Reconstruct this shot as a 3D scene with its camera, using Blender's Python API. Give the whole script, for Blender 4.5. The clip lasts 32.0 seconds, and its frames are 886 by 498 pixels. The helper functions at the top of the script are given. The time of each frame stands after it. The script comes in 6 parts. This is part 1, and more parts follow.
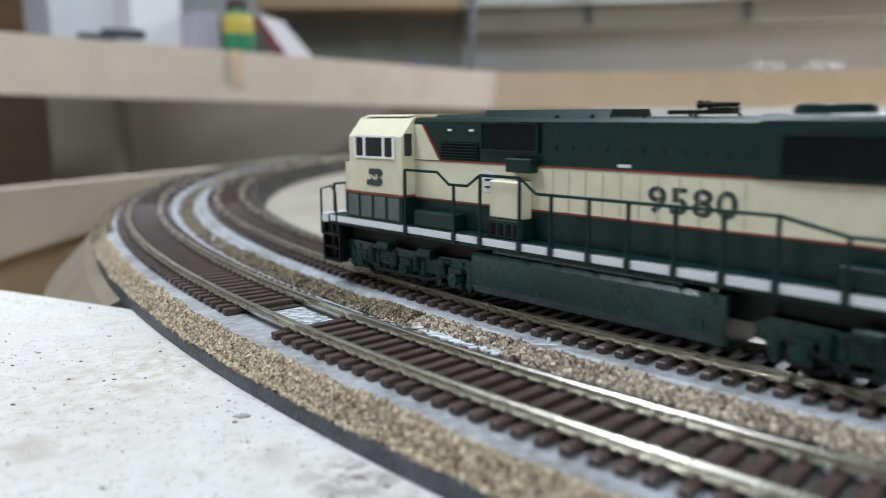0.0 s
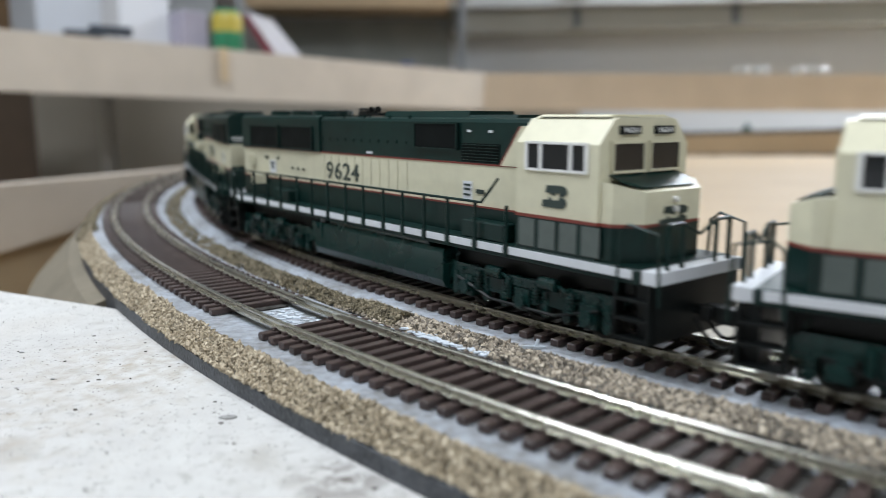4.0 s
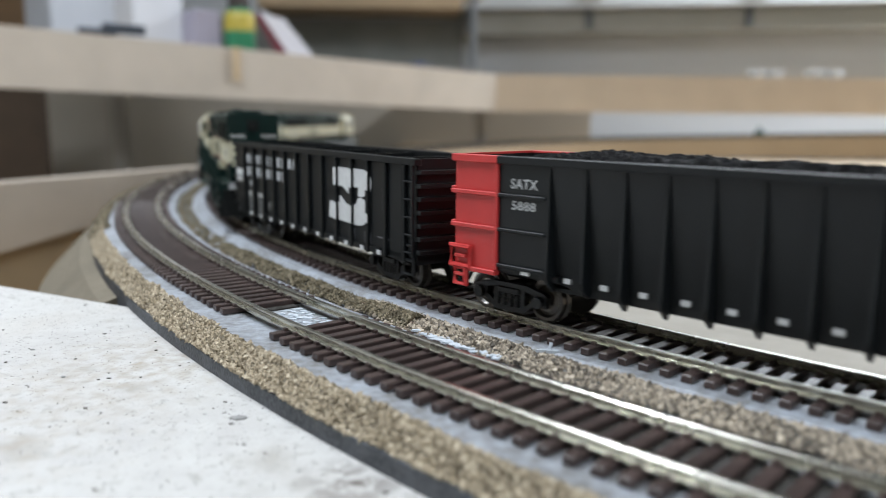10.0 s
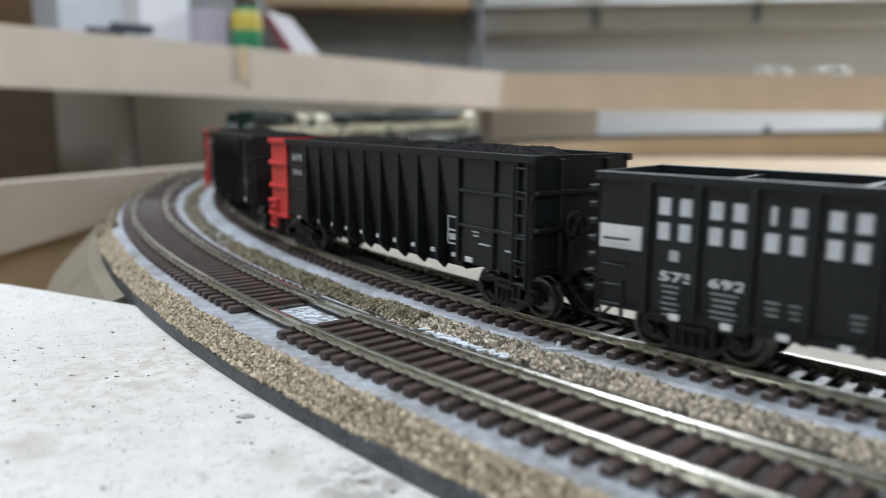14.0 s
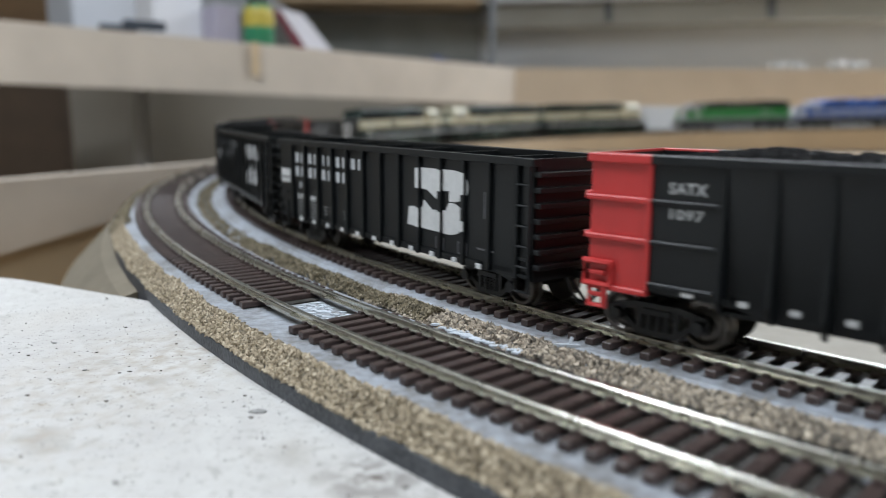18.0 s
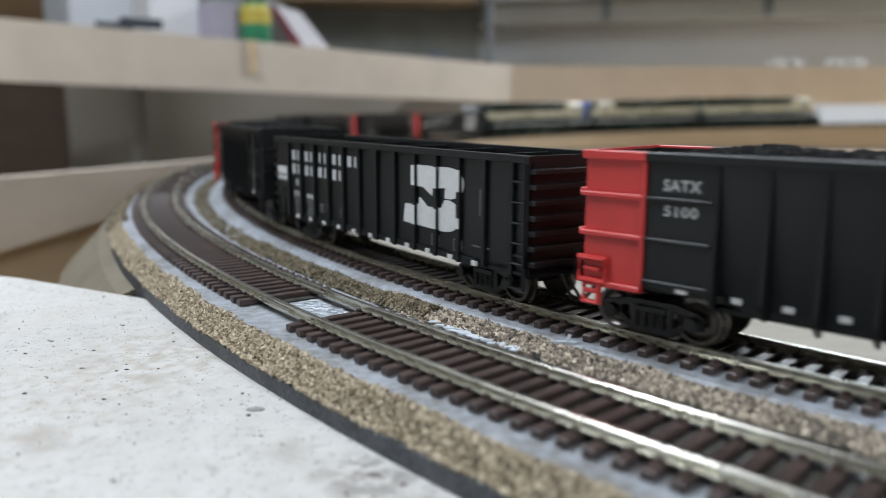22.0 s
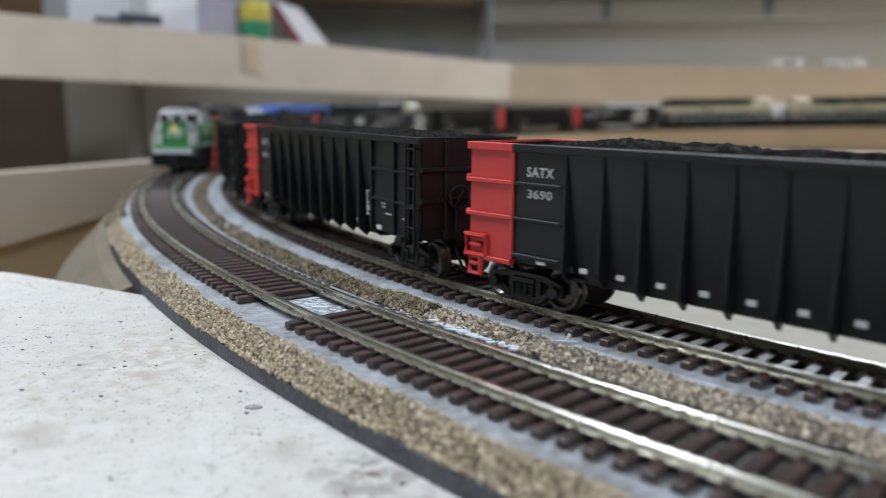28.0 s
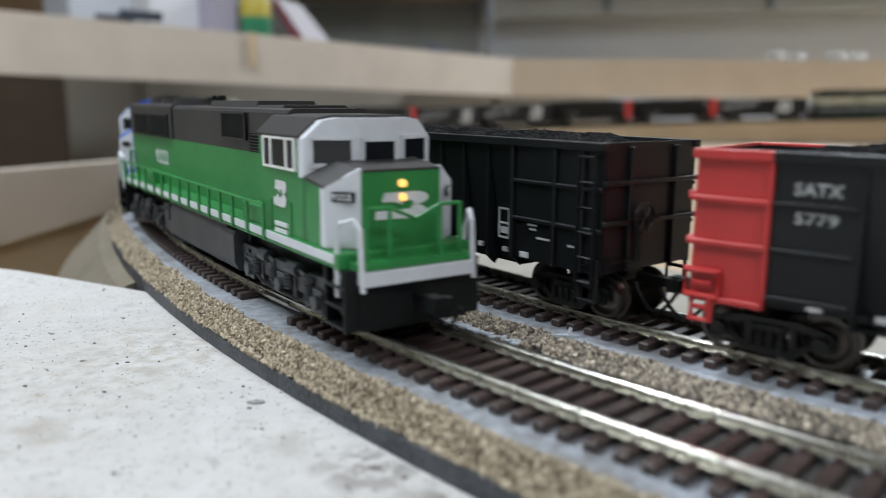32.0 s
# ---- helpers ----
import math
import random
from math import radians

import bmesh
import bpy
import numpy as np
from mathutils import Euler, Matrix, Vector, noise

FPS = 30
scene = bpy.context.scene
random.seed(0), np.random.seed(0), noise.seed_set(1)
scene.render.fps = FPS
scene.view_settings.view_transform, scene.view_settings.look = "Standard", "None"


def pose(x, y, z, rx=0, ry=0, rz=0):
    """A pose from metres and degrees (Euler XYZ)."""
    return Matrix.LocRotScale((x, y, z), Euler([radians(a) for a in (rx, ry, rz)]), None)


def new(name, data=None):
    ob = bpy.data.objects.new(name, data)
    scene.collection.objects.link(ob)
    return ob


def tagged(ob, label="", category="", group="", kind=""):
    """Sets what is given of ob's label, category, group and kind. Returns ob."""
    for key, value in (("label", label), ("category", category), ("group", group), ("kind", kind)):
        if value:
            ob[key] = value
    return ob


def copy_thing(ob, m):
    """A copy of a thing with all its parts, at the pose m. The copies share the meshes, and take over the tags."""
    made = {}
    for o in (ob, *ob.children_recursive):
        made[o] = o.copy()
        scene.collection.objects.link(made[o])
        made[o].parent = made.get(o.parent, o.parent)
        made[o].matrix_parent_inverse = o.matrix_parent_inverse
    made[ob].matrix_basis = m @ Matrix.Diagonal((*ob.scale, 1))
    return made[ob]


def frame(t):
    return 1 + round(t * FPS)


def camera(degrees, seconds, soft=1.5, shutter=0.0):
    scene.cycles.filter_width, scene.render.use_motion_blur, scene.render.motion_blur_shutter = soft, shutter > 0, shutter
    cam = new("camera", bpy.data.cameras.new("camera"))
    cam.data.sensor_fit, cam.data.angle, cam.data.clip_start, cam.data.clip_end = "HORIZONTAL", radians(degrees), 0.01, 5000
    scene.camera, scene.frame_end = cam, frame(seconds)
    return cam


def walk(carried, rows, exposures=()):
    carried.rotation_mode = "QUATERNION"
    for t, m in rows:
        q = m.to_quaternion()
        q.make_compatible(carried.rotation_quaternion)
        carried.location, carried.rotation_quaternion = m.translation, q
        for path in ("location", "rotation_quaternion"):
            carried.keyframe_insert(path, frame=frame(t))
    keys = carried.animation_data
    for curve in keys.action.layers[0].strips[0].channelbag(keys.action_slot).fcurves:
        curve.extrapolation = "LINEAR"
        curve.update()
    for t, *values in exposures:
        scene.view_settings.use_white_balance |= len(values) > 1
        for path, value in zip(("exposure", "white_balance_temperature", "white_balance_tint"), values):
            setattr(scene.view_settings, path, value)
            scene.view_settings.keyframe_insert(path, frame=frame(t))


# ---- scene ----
cam = camera(60.1, 32.0, soft=0.8, shutter=0.4)
cam.data.dof.use_dof = True
cam.data.dof.focus_distance = 0.215
cam.data.dof.aperture_fstop = 9.5

PATH = [
    (0, 0.0000, 0.0002, 0.0541, 80.094, 0.339, -0.044),
    (0.5, 0.0000, 0.0003, 0.0541, 80.108, 0.399, 0.058),
    (1, -0.0000, 0.0004, 0.0540, 80.163, 0.494, 0.291),
    (1.5, -0.0000, 0.0006, 0.0540, 80.216, 0.452, 0.255),
    (2, -0.0001, 0.0007, 0.0540, 80.262, 0.397, 0.486),
    (2.5, -0.0001, 0.0008, 0.0540, 80.325, 0.405, 0.636),
    (3, -0.0002, 0.0009, 0.0540, 80.266, 0.309, 0.200),
    (3.5, -0.0002, 0.0010, 0.0540, 80.178, 0.137, -0.674),
    (5.5, -0.0007, 0.0017, 0.0542, 80.079, -0.402, -0.948),
    (6, -0.0008, 0.0018, 0.0542, 80.116, -0.425, -1.017),
    (6.5, -0.0008, 0.0019, 0.0542, 80.082, -0.464, -0.968),
    (7, -0.0009, 0.0020, 0.0542, 80.184, -0.495, -0.778),
    (7.5, -0.0010, 0.0021, 0.0542, 80.205, -0.614, -0.590),
    (8, -0.0010, 0.0023, 0.0542, 80.321, -0.579, -0.694),
    (8.5, -0.0011, 0.0025, 0.0541, 80.363, -0.608, -0.611),
    (9, -0.0012, 0.0027, 0.0541, 80.315, -0.657, -0.503),
    (9.5, -0.0012, 0.0028, 0.0540, 80.239, -0.584, -0.208),
    (10, -0.0012, 0.0029, 0.0539, 80.184, -0.622, -0.084),
    (10.5, -0.0012, 0.0030, 0.0539, 80.093, -0.616, 0.101),
    (11, -0.0012, 0.0030, 0.0538, 80.104, -0.549, 0.309),
    (11.5, -0.0012, 0.0029, 0.0538, 80.180, -0.477, 0.036),
    (12, -0.0012, 0.0029, 0.0538, 80.241, -0.472, -0.044),
    (12.5, -0.0012, 0.0030, 0.0538, 80.231, -0.472, -0.067),
    (13, -0.0012, 0.0030, 0.0538, 80.343, -0.396, 0.280),
    (13.5, -0.0012, 0.0032, 0.0538, 80.178, -0.368, 0.335),
    (14, -0.0013, 0.0033, 0.0538, 80.070, -0.490, 0.408),
    (14.5, -0.0013, 0.0034, 0.0538, 80.067, -0.484, 0.414),
    (16.5, -0.0015, 0.0044, 0.0534, 79.899, -0.412, 0.855),
    (17, -0.0015, 0.0044, 0.0534, 79.743, -0.516, 0.960),
    (17.5, -0.0015, 0.0044, 0.0533, 79.707, -0.411, 1.008),
    (18, -0.0015, 0.0044, 0.0533, 79.774, -0.325, 1.264),
    (18.5, -0.0014, 0.0044, 0.0533, 79.767, -0.274, 1.420),
    (19, -0.0014, 0.0044, 0.0533, 79.734, -0.253, 1.189),
    (19.5, -0.0014, 0.0044, 0.0532, 79.674, -0.282, 1.019),
    (20, -0.0013, 0.0044, 0.0532, 79.688, -0.173, 1.116),
    (20.5, -0.0014, 0.0045, 0.0532, 79.629, -0.203, 1.384),
    (21, -0.0014, 0.0045, 0.0532, 79.622, -0.163, 1.474),
    (21.5, -0.0015, 0.0045, 0.0532, 79.665, -0.223, 1.132),
    (22, -0.0015, 0.0045, 0.0532, 79.608, -0.294, 1.073),
    (22.5, -0.0015, 0.0045, 0.0533, 79.622, -0.302, 1.179),
    (23, -0.0016, 0.0044, 0.0533, 79.595, -0.349, 1.234),
    (23.5, -0.0016, 0.0044, 0.0534, 79.650, -0.290, 1.276),
    (24, -0.0016, 0.0044, 0.0534, 79.702, -0.414, 0.919),
    (24.5, -0.0016, 0.0044, 0.0534, 79.746, -0.331, 1.325),
    (25, -0.0016, 0.0044, 0.0534, 79.654, -0.305, 1.340),
    (25.5, -0.0016, 0.0045, 0.0534, 79.656, -0.313, 1.276),
    (27.5, -0.0019, 0.0051, 0.0533, 79.460, -0.675, 0.926),
    (28, -0.0019, 0.0052, 0.0532, 79.453, -0.676, 1.019),
    (28.5, -0.0019, 0.0052, 0.0532, 79.384, -0.552, 1.401),
    (29, -0.0018, 0.0052, 0.0531, 79.207, -0.540, 1.430),
    (29.5, -0.0018, 0.0052, 0.0531, 79.129, -0.487, 1.297),
    (30, -0.0018, 0.0052, 0.0530, 79.079, -0.425, 1.369),
    (30.5, -0.0018, 0.0051, 0.0530, 79.108, -0.413, 1.263),
    (31, -0.0017, 0.0051, 0.0530, 79.161, -0.317, 1.247),
    (31.5, -0.0017, 0.0050, 0.0530, 79.140, -0.293, 1.237),
    (32, -0.0017, 0.0049, 0.0530, 79.128, -0.369, 1.108),
]
walk(cam, [(t, pose(*v)) for t, *v in PATH], exposures=[(0, 0.11, 6350, 10), (14.5, 0.11, 6350, 10), (16.5, -0.03, 6350, 10), (32, -0.05, 6350, 10)])

# ---- the plan: metres, z = 0 at the rail heads ----
CX, CY = 0.6577, 0.7727          # centre of the near curve
R_IN, R_OUT = 0.8416, 0.8946     # centre lines of the inner and outer track
TIGHT = 0.1000                   # the far half of the curve is this much tighter
TABLE_Z = -0.014
END_ANGLE = math.radians(72)     # here the curve runs out into the straight


def on_track(s, r, d=0.0):
    """Place and heading on a track of near radius r at s metres along it (s grows towards the viewer), d metres outward."""
    far = r - TIGHT
    cx2 = CX - TIGHT
    s_top = -far * math.pi / 2
    s_end = r * END_ANGLE
    if s < s_top:
        return Vector((cx2 + (s_top - s), CY + far + d, 0)), Vector((-1, 0, 0))
    if s < 0:
        a = s / far
        return (Vector((cx2 - (far + d) * math.cos(a), CY - (far + d) * math.sin(a), 0)),
                Vector((math.sin(a), -math.cos(a), 0)))
    a = min(s, s_end) / r
    p = Vector((CX - (r + d) * math.cos(a), CY - (r + d) * math.sin(a), 0))
    way = Vector((math.sin(a), -math.cos(a), 0))
    return p + way * max(0.0, s - s_end), way


def climb(s):
    """The far side of both tracks rises on a grade."""
    u = min(1.6, -s - 0.28)
    return 0.0 if u < 0 else 0.026 * (u * u / 0.3 if u < 0.15 else u - 0.075)


# ---- world and light ----
world = bpy.data.worlds.new("world")
scene.world = world
world.use_nodes = True
world.node_tree.nodes["Background"].inputs[0].default_value = (0.8, 0.87, 1.0, 1)
world.node_tree.nodes["Background"].inputs[1].default_value = 0.32


def area_lamp(name, where, sx, sy, watts, colour):
    data = bpy.data.lights.new(name, "AREA")
    data.shape, data.size, data.size_y, data.energy, data.color = "RECTANGLE", sx, sy, watts, colour
    ob = new(name, data)
    ob.matrix_world = where
    return ob


COOL = (0.92, 0.985, 1.06)
area_lamp("tube_light", pose(1.62, 1.98, 1.1), 1.6, 0.35, 60, COOL)
area_lamp("tube_light", pose(-0.62, 0.30, 1.15, 0, 0, 47), 1.2, 0.14, 26, COOL)
area_lamp("tube_light", pose(0.6, -0.9, 1.15), 1.2, 0.2, 18, COOL)


# ---- materials ----
def mat(name, colour, rough=0.5, metal=0.0, vary=0.15, scale=300.0, bump=0.0, bump_scale=1500.0, colour2=None, spec=0.5, coat=0.0, tone=0.0):
    """A procedural surface: two noises mix colour and colour2, roughen it and raise fine relief."""
    m = bpy.data.materials.new(name)
    m.use_nodes = True
    nt = m.node_tree
    b = nt.nodes["Principled BSDF"]
    co = nt.nodes.new("ShaderNodeTexCoord")
    n1, n2 = nt.nodes.new("ShaderNodeTexNoise"), nt.nodes.new("ShaderNodeTexNoise")
    n1.inputs["Scale"].default_value, n1.inputs["Detail"].default_value = scale, 6
    n2.inputs["Scale"].default_value, n2.inputs["Detail"].default_value = scale / 9, 4
    for n in (n1, n2):
        nt.links.new(co.outputs["Object"], n.inputs["Vector"])
    add = nt.nodes.new("ShaderNodeMath")
    add.operation = "ADD"
    nt.links.new(n1.outputs["Fac"], add.inputs[0])
    nt.links.new(n2.outputs["Fac"], add.inputs[1])
    ramp = nt.nodes.new("ShaderNodeMapRange")
    ramp.inputs["From Min"].default_value, ramp.inputs["From Max"].default_value = 0.75, 1.25
    nt.links.new(add.outputs[0], ramp.inputs["Value"])
    mix = nt.nodes.new("ShaderNodeMix")
    mix.data_type = "RGBA"
    c2 = colour2 or tuple(c * (1 - vary) for c in colour)
    mix.inputs["A"].default_value, mix.inputs["B"].default_value = (*colour, 1), (*c2, 1)
    nt.links.new(ramp.outputs[0], mix.inputs["Factor"])
    out = mix.outputs["Result"]
    if tone:
        info = nt.nodes.new("ShaderNodeObjectInfo")
        hsv = nt.nodes.new("ShaderNodeHueSaturation")
        mr = nt.nodes.new("ShaderNodeMapRange")
        mr.inputs["To Min"].default_value, mr.inputs["To Max"].default_value = 1 - tone, 1 + tone
        nt.links.new(info.outputs["Random"], mr.inputs["Value"])
        nt.links.new(mr.outputs[0], hsv.inputs["Value"])
        nt.links.new(out, hsv.inputs["Color"])
        out = hsv.outputs["Color"]
    nt.links.new(out, b.inputs["Base Color"])
    rr = nt.nodes.new("ShaderNodeMapRange")
    rr.inputs["To Min"].default_value, rr.inputs["To Max"].default_value = max(0.02, rough - 0.1), min(1, rough + 0.1)
    nt.links.new(n2.outputs["Fac"], rr.inputs["Value"])
    nt.links.new(rr.outputs[0], b.inputs["Roughness"])
    b.inputs["Metallic"].default_value = metal
    b.inputs["Specular IOR Level"].default_value = spec
    b.inputs["Coat Weight"].default_value = coat
    if bump:
        n3 = nt.nodes.new("ShaderNodeTexNoise")
        n3.inputs["Scale"].default_value, n3.inputs["Detail"].default_value = bump_scale, 5
        nt.links.new(co.outputs["Object"], n3.inputs["Vector"])
        bp = nt.nodes.new("ShaderNodeBump")
        bp.inputs["Strength"].default_value, bp.inputs["Distance"].default_value = 1.0, bump
        nt.links.new(n3.outputs["Fac"], bp.inputs["Height"])
        nt.links.new(bp.outputs[0], b.inputs["Normal"])
    return m


def glow(name, colour, strength):
    m = mat(name, colour, 0.3)
    b = m.node_tree.nodes["Principled BSDF"]
    b.inputs["Emission Color"].default_value, b.inputs["Emission Strength"].default_value = (*colour, 1), strength
    return m


M_GREEN = mat("dark_green_paint", (0.0036, 0.0205, 0.0172), 0.36, vary=0.35, scale=250, spec=0.25)
M_CREAM = mat("cream_paint", (0.58, 0.555, 0.41), 0.45, vary=0.12, scale=250)
M_ORANGE = mat("red_stripe_paint", (0.17, 0.030, 0.020), 0.5, vary=0.2)
M_SILL = mat("white_stripe_paint", (0.60, 0.62, 0.65), 0.5, vary=0.1)
M_BLACKGRILL = mat("black_grille", (0.003, 0.005, 0.005), 0.6, vary=0.4, scale=900, bump=0.0001, bump_scale=2500, spec=0.12)
M_LETTER_DK = mat("dark_green_lettering", (0.02, 0.035, 0.03), 0.55)
M_FRAME = mat("dark_underframe", (0.005, 0.007, 0.007), 0.45, vary=0.4, scale=600, spec=0.3)
M_TRUCKCAST = mat("black_truck_casting", (0.012, 0.013, 0.014), 0.34, vary=0.4, scale=600, spec=0.5)
M_TRUCKGREEN = mat("green_truck_casting", (0.0050, 0.032, 0.028), 0.26, vary=0.5, scale=700)
M_WHEEL = mat("wheel_steel", (0.16, 0.15, 0.14), 0.30, 0.9, vary=0.3)
M_WHEELFACE = mat("blackened_wheel", (0.03, 0.028, 0.026), 0.5, 0.3, vary=0.4)
M_SEAM = mat("cream_seam", (0.42, 0.39, 0.27), 0.5, vary=0.15)
M_BRIGHT = mat("bright_green_paint", (0.025, 0.21, 0.05), 0.42, vary=0.15, scale=200)
M_ROOFDK = mat("black_brown_roof_paint", (0.028, 0.026, 0.025), 0.55, vary=0.25, scale=250)
M_GREYUNDER = mat("grey_underframe_paint", (0.045, 0.050, 0.056), 0.42, vary=0.4, scale=400)
M_BLUE = mat("blue_paint", (0.02, 0.09, 0.36), 0.4, vary=0.15, scale=200)
M_GREYGREEN = mat("grey_green_panel", (0.085, 0.105, 0.097), 0.5, vary=0.2)
M_GREYMARK = mat("grey_marking", (0.12, 0.12, 0.13), 0.6, vary=0.2)
M_LAMP = glow("amber_headlight", (1.0, 0.55, 0.14), 1.3)
M_LAMPREAR = glow("bright_amber_lens", (1.0, 0.60, 0.16), 28.0)
M_GLASSDK = mat("dark_window_glass", (0.01, 0.012, 0.014), 0.08, vary=0.1)
M_ALU = mat("silver_window_frame", (0.78, 0.78, 0.76), 0.4, 0.2, vary=0.1)
M_CARBLACK = mat("black_car_paint", (0.0065, 0.0082, 0.0092), 0.42, vary=0.3, scale=200, spec=0.35)
M_CARRED = mat("red_end_paint", (0.52, 0.038, 0.036), 0.40, vary=0.12, scale=200)
M_WHITE = mat("white_lettering", (0.62, 0.63, 0.63), 0.6, vary=0.12, scale=600)
M_WHITEDULL = mat("thin_white_lettering", (0.47, 0.48, 0.48), 0.6, vary=0.35, scale=900)
M_LETTERBLOCK = mat("worn_white_lettering", (0.52, 0.54, 0.56), 0.6, vary=0.2, scale=900)
M_GREYLINE = mat("faint_white_lettering", (0.22, 0.225, 0.225), 0.6, vary=0.3, scale=900)
M_COAL = mat("coal", (0.005, 0.005, 0.0055), 0.75, vary=0.6, scale=900, bump=0.0004, bump_scale=1500, spec=0.15)
M_TIE = mat("brown_plastic_tie", (0.060, 0.041, 0.037), 0.38, spec=0.5, vary=0.35, scale=700, bump=0.00008, bump_scale=2500, tone=0.18)
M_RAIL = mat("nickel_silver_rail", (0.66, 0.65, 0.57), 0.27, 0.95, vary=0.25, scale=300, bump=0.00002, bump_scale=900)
# darker, duller copy of the rail metal that keeps lamp glare off the far rails
M_RAILFAR = mat("dull_far_rail", (0.16, 0.14, 0.11), 0.75, 0.2, vary=0.4, scale=260, spec=0.1)
M_BED = mat("grey_blue_roadbed_paint", (0.36, 0.39, 0.435), 0.45, vary=0.3, scale=420, bump=0.0004, bump_scale=700, colour2=(0.17, 0.17, 0.168))
M_BALLAST = None
# shade of the narrow tie gaps, put into a dark colour
M_TRACKSHADE = mat("dark_track_shade", (0.085, 0.082, 0.078), 0.85, vary=0.5, scale=700, spec=0.06, bump=0.0003, bump_scale=900, colour2=(0.03, 0.028, 0.024))
M_BLACKEDGE = mat("black_roadbed_edge", (0.022, 0.025, 0.030), 0.6, vary=0.5, scale=900, bump=0.0005, bump_scale=900, colour2=(0.085, 0.09, 0.10))
M_PLY = mat("pale_plywood", (0.47, 0.41, 0.34), 0.6, vary=0.16, scale=14, bump=0.0001, bump_scale=200)
M_PLY2 = mat("warm_plywood", (0.55, 0.455, 0.345), 0.6, vary=0.14, scale=11, bump=0.0001, bump_scale=200)
# plywood colour with the side board's soft shadow mixed in
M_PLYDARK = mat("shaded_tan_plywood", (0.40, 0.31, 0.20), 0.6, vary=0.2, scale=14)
M_STAIN = mat("brown_stain", (0.50, 0.38, 0.24), 0.6, vary=0.2, scale=60)
M_LEG2 = mat("dark_grey_metal", (0.10, 0.105, 0.11), 0.5, 0.3, vary=0.15, scale=40)
M_GREYBOARD2 = mat("grey_green_board", (0.24, 0.25, 0.235), 0.75, vary=0.2, scale=12)
M_LEG = mat("pale_metal", (0.5, 0.49, 0.47), 0.5, 0.2, vary=0.1, scale=40)
M_DOORDARK = mat("very_dark_wood", (0.080, 0.052, 0.032), 0.6, vary=0.3, scale=20)
M_VALANCE = mat("olive_grey_valance", (0.27, 0.265, 0.235), 0.7, vary=0.1, scale=8)
M_CABINET = mat("pale_grey_laminate", (0.41, 0.425, 0.43), 0.7, vary=0.10, scale=6)
M_BANK = mat("olive_plaster", (0.175, 0.150, 0.108), 0.85, vary=0.25, scale=60, bump=0.0006, bump_scale=200)
M_TABLE2 = mat("dusty_grey_paint", (0.31, 0.29, 0.25), 0.8, vary=0.2, scale=60, spec=0.12)
M_SPECK = mat("dark_grit", (0.07, 0.06, 0.05), 0.8, vary=0.4, scale=900)
M_CHIP = mat("grey_chip", (0.33, 0.33, 0.32), 0.7, vary=0.4, scale=900)
M_FILLER = mat("white_filler", (0.58, 0.63, 0.68), 0.9, vary=0.3, scale=700, spec=0.1, bump=0.0002, bump_scale=900)
M_PLYTAN = mat("tan_plywood", (0.40, 0.30, 0.19), 0.6, vary=0.15, scale=9, spec=0.25)
M_WALL = mat("grey_wall", (0.50, 0.46, 0.385), 0.8, vary=0.1, scale=6)
M_PANEL = mat("grey_brown_panel", (0.37, 0.335, 0.28), 0.8, vary=0.12, scale=6)
M_WALLBLUE = mat("pale_blue_wall", (0.45, 0.475, 0.50), 0.8, vary=0.06, scale=4)
M_DOORBROWN = mat("dark_brown_wood", (0.24, 0.15, 0.08), 0.55, vary=0.3, scale=20)
M_CEIL = mat("white_ceiling", (0.75, 0.75, 0.73), 0.9, vary=0.05, scale=5)
M_FLOOR = mat("concrete_floor", (0.3, 0.29, 0.27), 0.8, vary=0.2, scale=8)


